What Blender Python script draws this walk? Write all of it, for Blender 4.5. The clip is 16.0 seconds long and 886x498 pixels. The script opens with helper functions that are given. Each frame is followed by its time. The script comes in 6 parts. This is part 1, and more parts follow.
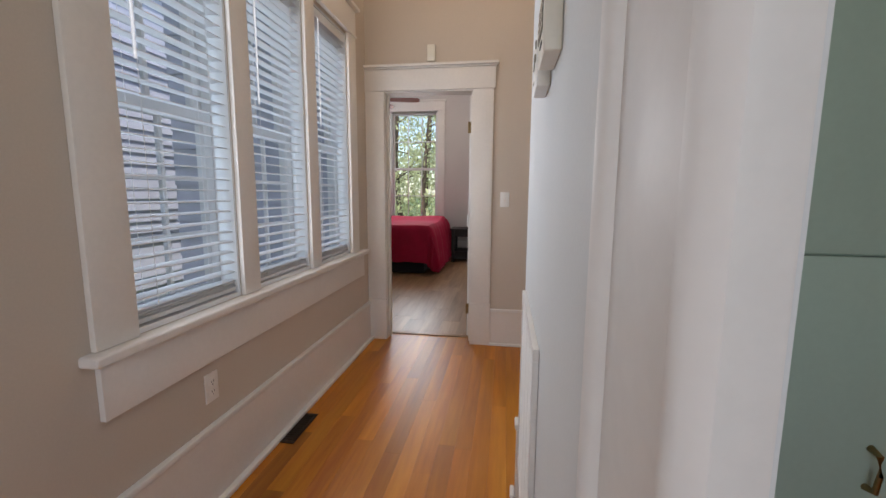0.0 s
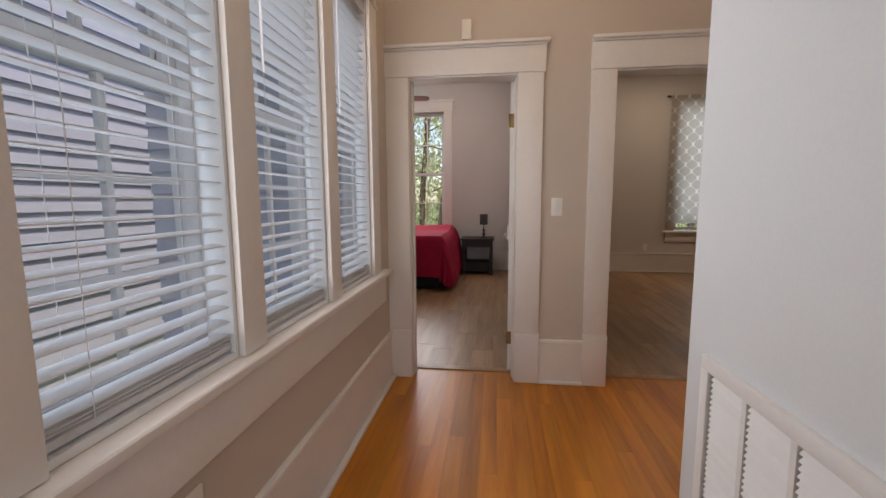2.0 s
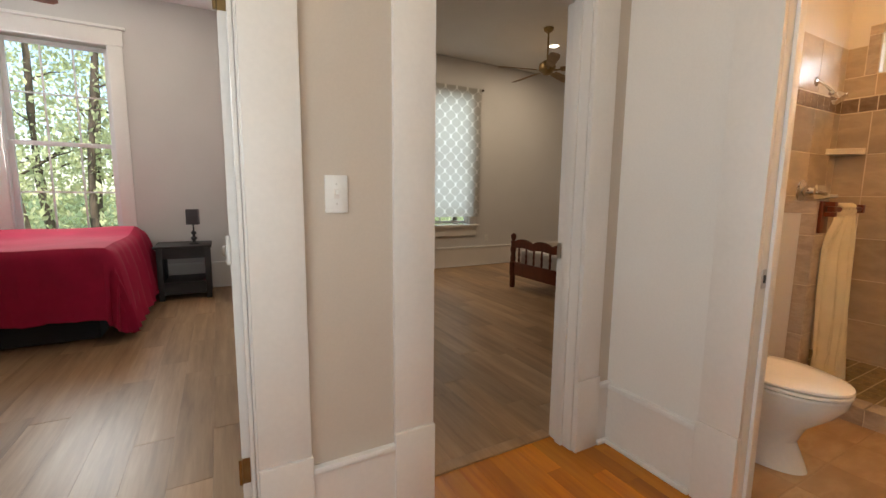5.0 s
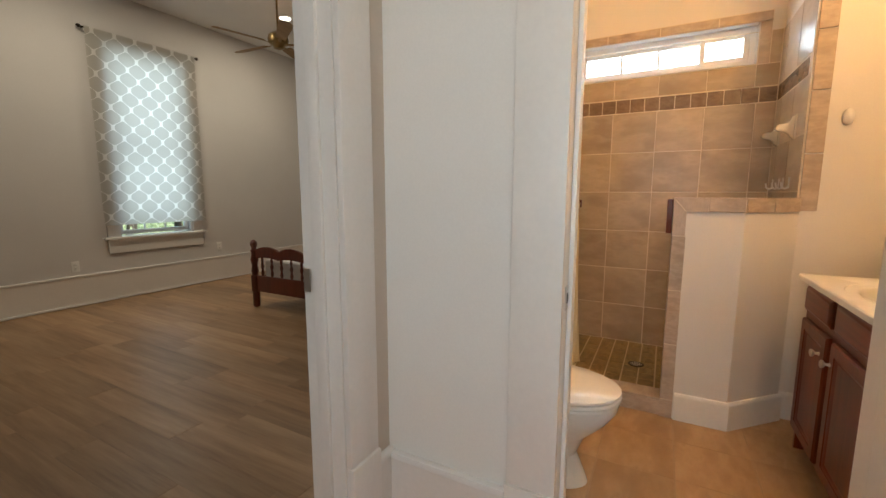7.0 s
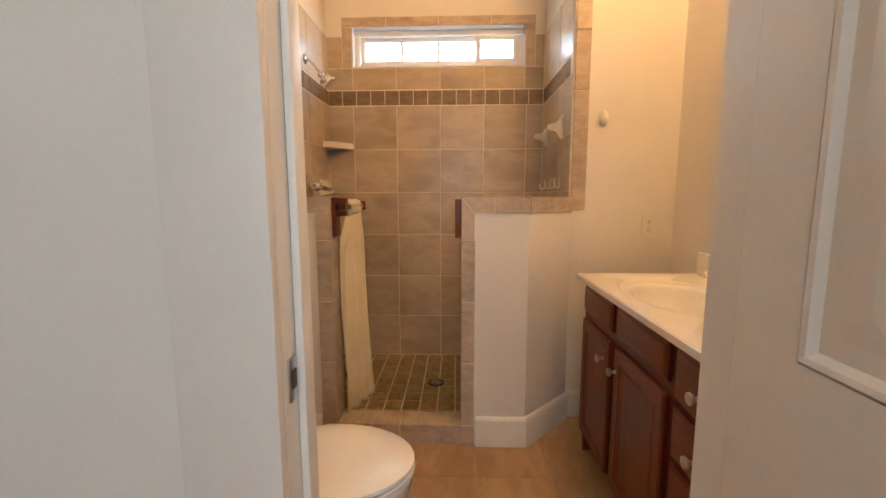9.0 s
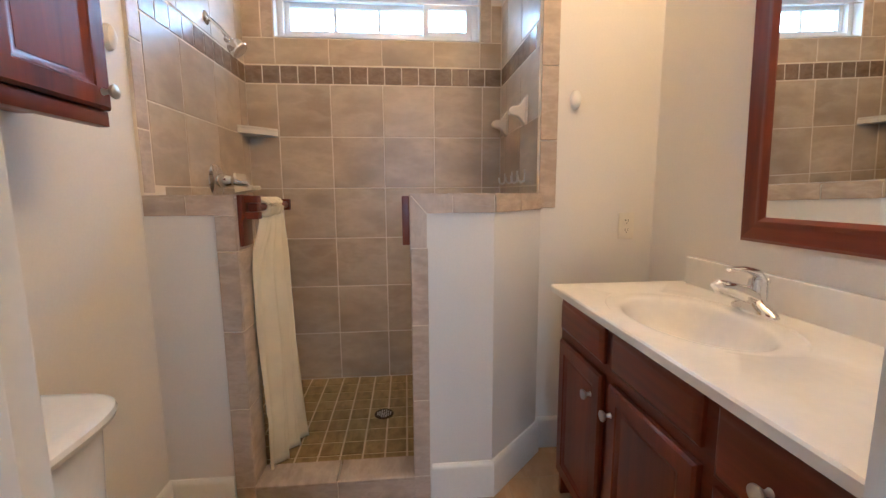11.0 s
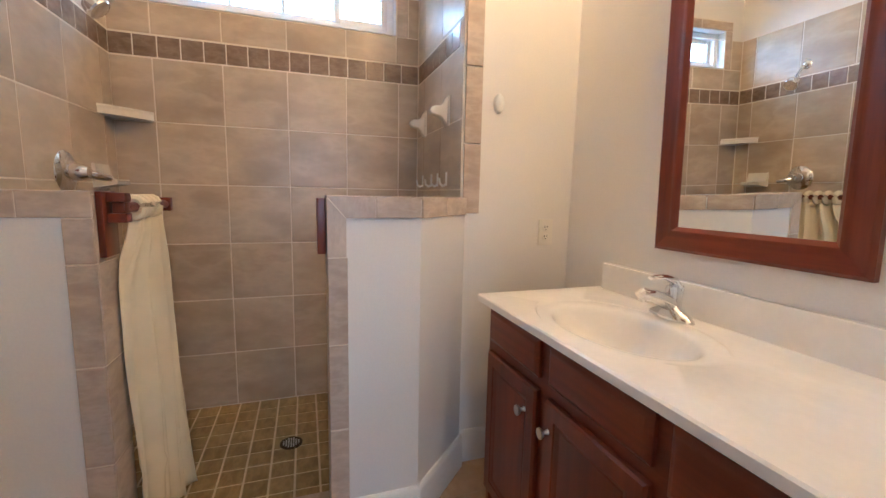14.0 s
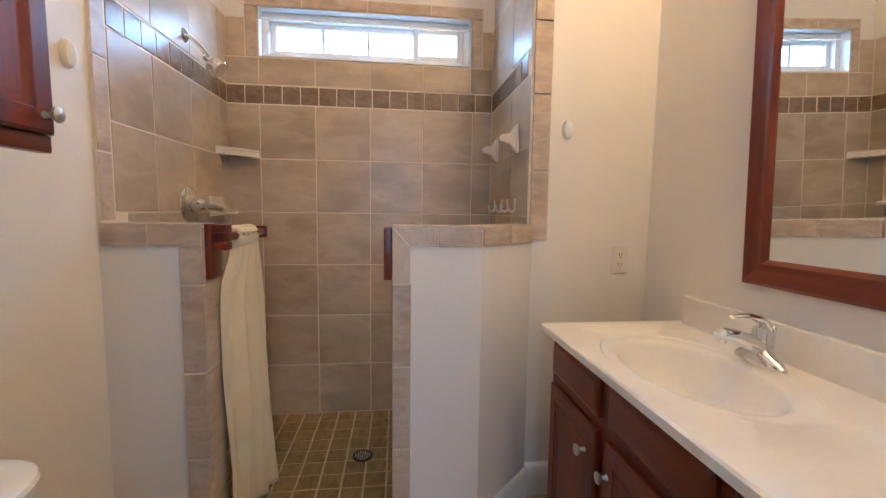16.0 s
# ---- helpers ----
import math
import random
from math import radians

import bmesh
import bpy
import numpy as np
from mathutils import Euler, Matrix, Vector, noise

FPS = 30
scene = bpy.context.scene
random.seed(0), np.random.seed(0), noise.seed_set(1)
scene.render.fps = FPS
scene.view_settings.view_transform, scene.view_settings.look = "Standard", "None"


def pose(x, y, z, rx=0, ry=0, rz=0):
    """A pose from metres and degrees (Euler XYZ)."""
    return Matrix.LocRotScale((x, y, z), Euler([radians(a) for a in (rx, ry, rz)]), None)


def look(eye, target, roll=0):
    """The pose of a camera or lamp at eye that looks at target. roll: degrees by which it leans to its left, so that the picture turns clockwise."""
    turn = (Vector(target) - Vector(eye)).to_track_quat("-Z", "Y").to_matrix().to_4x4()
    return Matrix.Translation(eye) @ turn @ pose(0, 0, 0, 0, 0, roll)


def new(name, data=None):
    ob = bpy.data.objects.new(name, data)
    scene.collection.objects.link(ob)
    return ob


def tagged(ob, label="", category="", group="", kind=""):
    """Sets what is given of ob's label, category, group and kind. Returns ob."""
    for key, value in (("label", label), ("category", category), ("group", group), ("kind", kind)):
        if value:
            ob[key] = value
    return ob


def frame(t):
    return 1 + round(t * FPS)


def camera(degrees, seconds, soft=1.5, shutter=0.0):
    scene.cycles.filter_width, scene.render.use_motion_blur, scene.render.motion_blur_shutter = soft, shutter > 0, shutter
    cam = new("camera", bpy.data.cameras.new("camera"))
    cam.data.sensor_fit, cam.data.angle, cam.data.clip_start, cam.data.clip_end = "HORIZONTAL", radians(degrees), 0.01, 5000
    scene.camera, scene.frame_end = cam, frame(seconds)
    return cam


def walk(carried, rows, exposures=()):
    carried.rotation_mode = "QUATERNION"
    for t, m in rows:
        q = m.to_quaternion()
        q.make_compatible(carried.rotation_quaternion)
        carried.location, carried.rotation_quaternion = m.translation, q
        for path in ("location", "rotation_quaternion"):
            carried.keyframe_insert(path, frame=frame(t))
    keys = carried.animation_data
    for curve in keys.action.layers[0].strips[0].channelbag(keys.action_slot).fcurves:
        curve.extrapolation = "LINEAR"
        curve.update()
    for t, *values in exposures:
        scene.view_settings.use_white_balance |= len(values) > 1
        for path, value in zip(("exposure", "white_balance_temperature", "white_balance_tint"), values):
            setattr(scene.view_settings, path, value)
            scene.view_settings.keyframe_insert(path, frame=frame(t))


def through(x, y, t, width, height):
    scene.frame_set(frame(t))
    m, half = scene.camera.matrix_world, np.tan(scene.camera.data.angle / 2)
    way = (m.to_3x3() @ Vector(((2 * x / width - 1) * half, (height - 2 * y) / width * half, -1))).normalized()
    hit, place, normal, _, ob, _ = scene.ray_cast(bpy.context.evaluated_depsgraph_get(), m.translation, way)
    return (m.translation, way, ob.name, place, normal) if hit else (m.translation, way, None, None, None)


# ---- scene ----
cam = camera(94.0, 16.0)
METRES, EYE, TILT, LEAN, TURN = 4.24, 1.22, 0.0, 0.0, 8.5
ROWS = [
    (0.0, 0.0, 0.0, 0.0, 0.05, -7.63, -0.34),
    (0.5, -0.0318, 0.0091, 0.0016, 3.86, -7.59, -0.33),
    (1.0, -0.0468, 0.0287, -0.0024, 4.53, -7.55, -0.23),
    (1.5, -0.0634, 0.0852, 0.0, 2.42, -7.02, -0.01),
    (2.0, -0.0736, 0.1397, -0.0003, -1.31, -6.65, 0.26),
    (2.5, -0.0875, 0.2048, 0.001, -5.39, -6.01, 0.51),
    (3.0, -0.0876, 0.2687, -0.0036, -10.1, -5.84, 0.42),
    (3.5, -0.0673, 0.336, -0.0006, -15.35, -5.44, 0.31),
    (4.0, -0.0501, 0.3931, -0.007, -22.69, -6.31, -0.04),
    (6.5, 0.0886, 0.5478, -0.0115, -60.46, -7.36, -0.21),
    (7.0, 0.1253, 0.5679, -0.008, -70.41, -7.65, -0.06),
    (7.5, 0.1521, 0.5769, -0.009, -80.05, -7.88, 0.05),
    (8.0, 0.1797, 0.5718, -0.0141, -87.96, -7.84, 0.01),
    (8.5, 0.2231, 0.5567, -0.0126, -93.27, -7.63, 0.19),
    (9.0, 0.2561, 0.5435, -0.012, -96.61, -7.23, 0.11),
    (11.5, 0.3579, 0.5254, -0.0119, -105.25, -7.66, 0.28),
    (12.0, 0.3673, 0.5217, -0.0105, -107.55, -7.25, 0.02),
    (12.5, 0.3747, 0.5253, -0.0105, -110.91, -7.16, -0.31),
    (13.0, 0.3773, 0.5291, -0.0085, -113.71, -7.18, -0.55),
    (13.5, 0.3787, 0.5322, -0.0088, -115.86, -7.33, -0.9),
    (14.0, 0.3796, 0.5347, -0.0103, -116.84, -7.51, -1.19),
    (14.5, 0.3814, 0.5395, -0.0117, -116.42, -7.06, -1.27),
    (15.0, 0.3753, 0.5388, -0.0078, -114.0, -6.31, -1.04),
    (15.5, 0.3677, 0.5338, -0.0033, -110.25, -5.78, -0.8),
    (16.0, 0.3669, 0.5188, -0.001, -104.88, -5.26, -0.74),
]
EXPOSURES = [
    (0.0, 0.84, 6700, 15), (1.5, 0.78, 7000, 18), (2.5, 0.65, 7700, 22), (3.5, 0.70, 8500, 23), (4.2, 1.1, 7900, 17), (6.3, 1.45, 6300, 3), (7.5, 1.5, 6400, 4), (9.2, 1.44, 6300, 5), (11.3, 1.57, 4450, -1), (14.5, 1.66, 4420, -1), (16.0, 1.45, 4450, -1),
]
walk(cam, [(t, pose(0, 0, EYE, TILT, LEAN, TURN) @ pose(METRES * x, METRES * y, METRES * z, 90 + pitch, roll, yaw)) for t, x, y, z, yaw, pitch, roll in ROWS], EXPOSURES)

# ---- light ----
world = bpy.data.worlds.new("sky")
scene.world = world
world.use_nodes = True
wn = world.node_tree.nodes
sky = wn.new("ShaderNodeTexSky")
sky.sky_type, sky.sun_disc = "NISHITA", False
sky.sun_elevation, sky.sun_rotation = radians(54), radians(159)
world.node_tree.links.new(sky.outputs[0], wn["Background"].inputs[0])
wn["Background"].inputs[1].default_value = 0.15
sun = new("sun", bpy.data.lights.new("sun", "SUN"))
sun.data.energy, sun.data.angle, sun.data.color = 3.4, radians(3), (1.0, 0.95, 0.88)
sun.matrix_world = look((3.0, -8, 12), (0, 0, 0))


def area_lamp(name, eye, target, w, h, watts, colour):
    ob = new(name, bpy.data.lights.new(name, "AREA"))
    ob.data.shape, ob.data.size, ob.data.size_y, ob.data.energy, ob.data.color = "RECTANGLE", w, h, watts, colour
    ob.matrix_world = look(eye, target)
    return ob


def bulb(name, at, watts, colour, radius=0.06):
    ob = new(name, bpy.data.lights.new(name, "POINT"))
    ob.data.energy, ob.data.color, ob.data.shadow_soft_size = watts, colour, radius
    ob.location = at
    return ob


DAY = (0.86, 0.93, 1.0)
WARM = (1.0, 0.54, 0.21)
SOFT = (1.0, 0.83, 0.64)
WX = -1.115
for y in (1.33, 1.97, 2.61):
    area_lamp("hall_daylight", (WX - 0.078, y, 1.5), (WX, y, 1.5), 0.48, 1.3, 1.25, (0.64, 0.83, 1.0))
    area_lamp("hall_window_light", (WX - 0.0015, y, 1.56), (0, y, 1.56), 0.48, 1.4, 2.0, DAY)
area_lamp("bedroom_daylight", (-1.75, 7.868, 2.05), (-1.75, 5, 2.05), 0.85, 1.3, 20, DAY)
area_lamp("shade_daylight", (2.965, 8.05, 1.86), (2.965, 5, 1.86), 0.95, 1.94, 5.2, (0.8, 0.9, 1.0))
area_lamp("shower_daylight", (3.80, 2.56, 2.36), (3.0, 2.56, 1.93), 1.6, 0.7, 21, (0.8, 0.9, 1.0))
# fill lamp added behind the start, to brighten the casing and cabinet
area_lamp("kitchen_fill_lamp", (-0.2, -1.95, 1.6), (-0.2, 2, 1.6), 1.3, 1.1, 11, DAY)
bulb("bath_bulb", (2.0, 1.56, 2.78), 7.6, WARM, 0.08)
bulb("bath_bulb", (1.7, 1.56, 2.78), 7.6, WARM, 0.08)
# warm ceiling source assumed for the hall; unseen, without a fitting
bulb("assumed_hall_bulb", (-0.2, 2.3, 3.1), 5.0, (1.0, 0.76, 0.5), 0.1)
for x, y, watts in ((-1.1, 6.72, 3), (1.95, 6.67, 7), (4.03, 6.72, 7)):
    area_lamp("bedroom_downlight", (x, y, 3.305), (x, y + 0.0001, 0), 0.11, 0.11, watts, SOFT)


# ---- materials ----
def nodes_of(name):
    m = bpy.data.materials.new(name)
    m.use_nodes = True
    return m, m.node_tree.nodes, m.node_tree.links, m.node_tree.nodes["Principled BSDF"]


def coords(n, l, stretch=(1, 1, 1), spread=0.0):
    """Object coordinates, stretched, and shifted by chance from object to object."""
    tc, mp = n.new("ShaderNodeTexCoord"), n.new("ShaderNodeMapping")
    mp.inputs["Scale"].default_value = stretch
    l.new(tc.outputs["Object"], mp.inputs["Vector"])
    if spread:
        info, mul = n.new("ShaderNodeObjectInfo"), n.new("ShaderNodeMath")
        mul.operation = "MULTIPLY"
        mul.inputs[1].default_value = spread
        l.new(info.outputs["Random"], mul.inputs[0])
        l.new(mul.outputs[0], mp.inputs["Location"])
    return mp.outputs[0]


def noise_node(n, l, vec, scale, detail=4, rough=0.55):
    t = n.new("ShaderNodeTexNoise")
    t.inputs["Scale"].default_value, t.inputs["Detail"].default_value, t.inputs["Roughness"].default_value = scale, detail, rough
    l.new(vec, t.inputs["Vector"])
    return t.outputs["Fac"]


def ramp(n, l, fac, stops):
    r = n.new("ShaderNodeValToRGB")
    while len(r.color_ramp.elements) < len(stops):
        r.color_ramp.elements.new(0.5)
    for e, (p, c) in zip(r.color_ramp.elements, stops):
        e.position, e.color = p, (*c, 1)
    l.new(fac, r.inputs[0])
    return r.outputs[0]


def mix(n, l, fac, a, b, kind="MIX"):
    m = n.new("ShaderNodeMix")
    m.data_type, m.blend_type = "RGBA", kind
    for socket, v in ((m.inputs[0], fac), (m.inputs[6], a), (m.inputs[7], b)):
        if isinstance(v, (int, float)):
            socket.default_value = v
        elif isinstance(v, tuple):
            socket.default_value = (*v, 1)
        else:
            l.new(v, socket)
    return m.outputs[2]


def bump(n, l, p, height, strength, distance=0.002):
    b = n.new("ShaderNodeBump")
    b.inputs["Strength"].default_value, b.inputs["Distance"].default_value = strength, distance
    l.new(height, b.inputs["Height"])
    l.new(b.outputs[0], p.inputs["Normal"])


def shade(c, k):
    return tuple(min(1.0, v * k) for v in c)


def paint(name, rgb, rough=0.5, var=0.06, scale=2.0, grain=90.0, relief=0.15, metal=0.0, spread=7.0):
    """Plain paint, plaster or metal with faint blotches and fine relief."""
    m, n, l, p = nodes_of(name)
    v = coords(n, l, (1, 1, 1), spread)
    big, fine = noise_node(n, l, v, scale, 3), noise_node(n, l, v, grain, 3)
    base = ramp(n, l, big, [(0.3, shade(rgb, 1 - var)), (0.7, shade(rgb, 1 + var))])
    l.new(mix(n, l, 0.08, base, ramp(n, l, fine, [(0.35, shade(rgb, 0.8)), (0.65, shade(rgb, 1.15))])), p.inputs["Base Color"])
    r = n.new("ShaderNodeMapRange")
    r.inputs["To Min"].default_value, r.inputs["To Max"].default_value = max(0.02, rough - 0.07), min(1, rough + 0.07)
    l.new(big, r.inputs[0])
    l.new(r.outputs[0], p.inputs["Roughness"])
    p.inputs["Metallic"].default_value = metal
    if relief:
        bump(n, l, p, fine, relief, 0.001)
    return m


def timber(name, dark, mid, light, axis=1, rough=0.35, grain=14.0, coat=0.0, vary=0.35, relief=0.12, blotch=0.0):
    """Wood with long grain along an axis; each piece has its own tone."""
    m, n, l, p = nodes_of(name)
    st = [1.0, 1.0, 1.0]
    st[axis] = 0.07
    v = coords(n, l, tuple(st), 37.0)
    a, b = noise_node(n, l, v, grain, 6, 0.65), noise_node(n, l, v, grain * 6, 3, 0.6)
    c = ramp(n, l, a, [(0.3, dark), (0.5, mid), (0.72, light)])
    c = mix(n, l, 0.25, c, ramp(n, l, b, [(0.3, dark), (0.7, light)]))
    info = n.new("ShaderNodeObjectInfo")
    tone = ramp(n, l, info.outputs["Random"], [(0.0, (1 - vary,) * 3), (0.5, (1, 1, 1)), (1.0, (1 + vary * 0.5, 1 + vary * 0.42, 1 + vary * 0.35))])
    if blotch:
        wide = ramp(n, l, noise_node(n, l, v, 2.6, 4, 0.6), [(0.3, (1 - blotch,) * 3), (0.5, (1, 1, 1)), (0.7, (1 + 0.3 * blotch,) * 3)])
        c = mix(n, l, 1.0, c, wide, "MULTIPLY")
    l.new(mix(n, l, 1.0, c, tone, "MULTIPLY"), p.inputs["Base Color"])
    p.inputs["Roughness"].default_value = rough
    p.inputs["Coat Weight"].default_value, p.inputs["Coat Roughness"].default_value = coat, 0.12
    bump(n, l, p, b, relief, 0.0008)
    return m


def ceramic(name, dark, mid, light, rough=0.35, scale=5.0):
    """Stone-look ceramic tile: clouds, veins, tone by piece."""
    m, n, l, p = nodes_of(name)
    v = coords(n, l, (1, 1, 1), 53.0)
    a, b = noise_node(n, l, v, scale, 4, 0.5), noise_node(n, l, v, scale * 14, 4, 0.6)
    turned = n.new("ShaderNodeMapping")
    turned.inputs["Rotation"].default_value, turned.inputs["Scale"].default_value = (0, 0, radians(38)), (1, 2.4, 1)
    l.new(v, turned.inputs["Vector"])
    vein = noise_node(n, l, turned.outputs[0], scale * 0.9, 4, 0.55)
    c = ramp(n, l, a, [(0.3, dark), (0.5, mid), (0.7, light)])
    c = mix(n, l, 0.45, c, ramp(n, l, vein, [(0.34, dark), (0.46, mid), (0.56, shade(light, 1.1)), (0.63, mid), (0.72, light)]))
    c = mix(n, l, 0.07, c, ramp(n, l, b, [(0.3, dark), (0.7, light)]))
    info = n.new("ShaderNodeObjectInfo")
    tone = ramp(n, l, info.outputs["Random"], [(0.0, (0.93, 0.925, 0.92)), (0.5, (1, 1, 1)), (1.0, (1.05, 1.04, 1.03))])
    l.new(mix(n, l, 1.0, c, tone, "MULTIPLY"), p.inputs["Base Color"])
    p.inputs["Roughness"].default_value = rough
    bump(n, l, p, mix(n, l, 0.25, a, b), 0.2, 0.002)
    return m


def glass(name, tint=(0.95, 0.98, 1.0)):
    m, n, l, p = nodes_of(name)
    p.inputs["Base Color"].default_value = (*tint, 1)
    p.inputs["Roughness"].default_value, p.inputs["Transmission Weight"].default_value, p.inputs["IOR"].default_value = 0.0, 1.0, 1.02
    return m


def glow(name, rgb, strength):
    m, n, l, p = nodes_of(name)
    p.inputs["Base Color"].default_value = (*rgb, 1)
    p.inputs["Emission Color"].default_value, p.inputs["Emission Strength"].default_value = (*rgb, 1), strength
    return m


def cloth(name, rgb, rough=0.85, weave=260.0, var=0.12, through=0.0, sheen=0.2):
    m, n, l, p = nodes_of(name)
    v = coords(n, l)
    big, fine = noise_node(n, l, v, 5, 4), noise_node(n, l, v, weave, 2)
    c = ramp(n, l, big, [(0.3, shade(rgb, 1 - var)), (0.7, shade(rgb, 1 + var))])
    l.new(c, p.inputs["Base Color"])
    p.inputs["Roughness"].default_value = rough
    p.inputs["Sheen Weight"].default_value = sheen
    bump(n, l, p, fine, 0.3, 0.001)
    if through:
        tr, mx = n.new("ShaderNodeBsdfTranslucent"), n.new("ShaderNodeMixShader")
        l.new(c, tr.inputs[0])
        mx.inputs[0].default_value = through
        l.new(p.outputs[0], mx.inputs[1])
        l.new(tr.outputs[0], mx.inputs[2])
        l.new(mx.outputs[0], n["Material Output"].inputs[0])
    return m


WALL = paint("beige_wall_paint", (0.58, 0.50, 0.42), 0.75, 0.03, 1.5, 140, 0.2)
GREIGE = paint("greige_wall_paint", (0.63, 0.605, 0.585), 0.75, 0.03, 1.5, 140, 0.2)
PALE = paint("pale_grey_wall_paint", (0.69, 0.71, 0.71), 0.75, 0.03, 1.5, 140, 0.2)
CREAM = paint("cream_bath_paint", (0.78, 0.745, 0.70), 0.6, 0.03, 1.5, 140, 0.2)
TRIM = paint("trim_gloss_paint", (0.77, 0.727, 0.68), 0.42, 0.03, 3, 60, 0.08)
WHITE = paint("white_gloss_paint", (0.80, 0.78, 0.75), 0.45, 0.03, 3, 60, 0.06)
CASING = paint("casing_gloss_paint", (0.80, 0.78, 0.76), 0.5, 0.03, 3, 60, 0.05)
CEIL = paint("ceiling_paint", (0.78, 0.77, 0.75), 0.85, 0.03, 1.5, 120, 0.25)
OAK = timber("orange_pine_floor", (0.31, 0.075, 0.003), (0.55, 0.185, 0.007), (0.68, 0.285, 0.018), 1, 0.36, 6, 0.0, 0.2, 0.12, 0.34)
VINYL = timber("grey_brown_plank", (0.18, 0.096, 0.045), (0.35, 0.21, 0.108), (0.48, 0.318, 0.182), 1, 0.38, 8, 0.0, 0.2, 0.12, 0.25)
CHERRY = timber("cherry_wood", (0.062, 0.0075, 0.0015), (0.142, 0.021, 0.003), (0.235, 0.043, 0.006), 2, 0.34, 9, 0.05, 0.12)
CHERRY_X = timber("cherry_wood_flat", (0.062, 0.0075, 0.0015), (0.142, 0.021, 0.003), (0.235, 0.043, 0.006), 0, 0.34, 9, 0.05, 0.12)
DARKWOOD = timber("dark_red_wood", (0.05, 0.008, 0.004), (0.11, 0.018, 0.008), (0.165, 0.03, 0.013), 2, 0.3, 9, 0.3, 0.1)
ESPRESSO = timber("espresso_wood", (0.006, 0.005, 0.005), (0.014, 0.011, 0.010), (0.024, 0.018, 0.016), 0, 0.5, 9, 0.0, 0.1)
PALEWOOD = timber("pale_fan_blade", (0.22, 0.14, 0.07), (0.33, 0.22, 0.12), (0.44, 0.31, 0.18), 0, 0.6, 9, 0.0, 0.1)
FANWOOD = timber("fan_blade_wood", (0.13, 0.035, 0.016), (0.21, 0.06, 0.028), (0.28, 0.09, 0.045), 0, 0.75, 9, 0.0, 0.1)
TAUPE = ceramic("taupe_shower_tile", (0.33, 0.255, 0.174), (0.455, 0.36, 0.25), (0.57, 0.465, 0.336), 0.3, 3)
BAND = ceramic("brown_border_tile", (0.15, 0.098, 0.06), (0.215, 0.148, 0.098), (0.29, 0.21, 0.145), 0.24, 18)
MOSAIC = ceramic("olive_mosaic_tile", (0.17, 0.115, 0.04), (0.27, 0.19, 0.075), (0.38, 0.28, 0.125), 0.4, 12)
FLOORTILE = ceramic("tan_floor_tile", (0.31, 0.19, 0.095), (0.40, 0.255, 0.135), (0.48, 0.33, 0.19), 0.4, 4)
CURBTILE = ceramic("beige_trim_tile", (0.34, 0.265, 0.20), (0.46, 0.37, 0.29), (0.57, 0.475, 0.385), 0.4, 9)
GROUT = paint("sand_grout", (0.74, 0.65, 0.52), 0.9, 0.1, 8, 200, 0.3)
BATHGROUT = paint("tan_grout", (0.42, 0.30, 0.19), 0.9, 0.1, 8, 200, 0.3)
PANGROUT = paint("ochre_grout", (0.64, 0.54, 0.35), 0.9, 0.1, 8, 200, 0.3)
PORCELAIN = paint("white_porcelain", (0.82, 0.80, 0.76), 0.12, 0.01, 3, 60, 0.0)
MARBLE = paint("cream_cultured_marble", (0.84, 0.812, 0.775), 0.24, 0.03, 6, 40, 0.0)
CERAMIC_W = paint("cream_glazed_ceramic", (0.74, 0.68, 0.57), 0.2, 0.04, 9, 60, 0.05)
CHROME = paint("chrome", (0.82, 0.82, 0.83), 0.08, 0.02, 5, 60, 0.0, 1.0)
NICKEL = paint("brushed_nickel", (0.62, 0.60, 0.57), 0.3, 0.04, 20, 200, 0.1, 1.0)
BRASS = paint("aged_brass", (0.30, 0.21, 0.10), 0.35, 0.15, 30, 200, 0.1, 1.0)
BRONZE = paint("dark_bronze", (0.05, 0.035, 0.025), 0.45, 0.2, 30, 200, 0.1, 0.8)
BLIND = cloth("white_blind_slat", (0.84, 0.84, 0.85), 0.4, 60, 0.02, 0.3, 0.0)
PLASTIC = paint("white_plastic", (0.80, 0.79, 0.76), 0.35, 0.02, 8, 90, 0.05)
IVORY = paint("ivory_plastic", (0.77, 0.73, 0.64), 0.4, 0.03, 8, 90, 0.05)
# real dark plastic, and the painted shade of holes and ducts
DARK = paint("dark_plastic_and_unlit_hollow", (0.02, 0.02, 0.02), 0.5, 0.1, 8, 90, 0.05)
GREYLCD = paint("grey_display", (0.16, 0.17, 0.14), 0.25, 0.05, 8, 90, 0.0)
GREEN = paint("mint_green_paint", (0.39, 0.515, 0.437), 0.45, 0.03, 3, 60, 0.06)
CRIMSON = cloth("crimson_bedspread", (0.36, 0.002, 0.037), 0.9, 260, 0.12, 0.0, 0.0)
LINEN = cloth("cream_curtain", (0.76, 0.655, 0.43), 0.8, 300, 0.08, 0.0, 0.0)
SHEET = cloth("white_sheet", (0.75, 0.74, 0.72), 0.9)
BLACKCLOTH = cloth("black_bed_base", (0.012, 0.012, 0.014), 0.95)
LAMPSHADE = cloth("charcoal_lamp_shade", (0.07, 0.06, 0.065), 0.8)
PANE = glass("window_glass")
MIRROR, mn, ml, mp_ = nodes_of("mirror_silver")
mp_.inputs["Base Color"].default_value, mp_.inputs["Metallic"].default_value, mp_.inputs["Roughness"].default_value = (0.86, 0.88, 0.87, 1), 1.0, 0.0
LENS = glow("downlight_lens", (1.0, 0.92, 0.8), 3.0)
SIDING = paint("lavender_grey_siding", (0.49, 0.515, 0.60), 0.7, 0.08, 1.2, 60, 0.2)
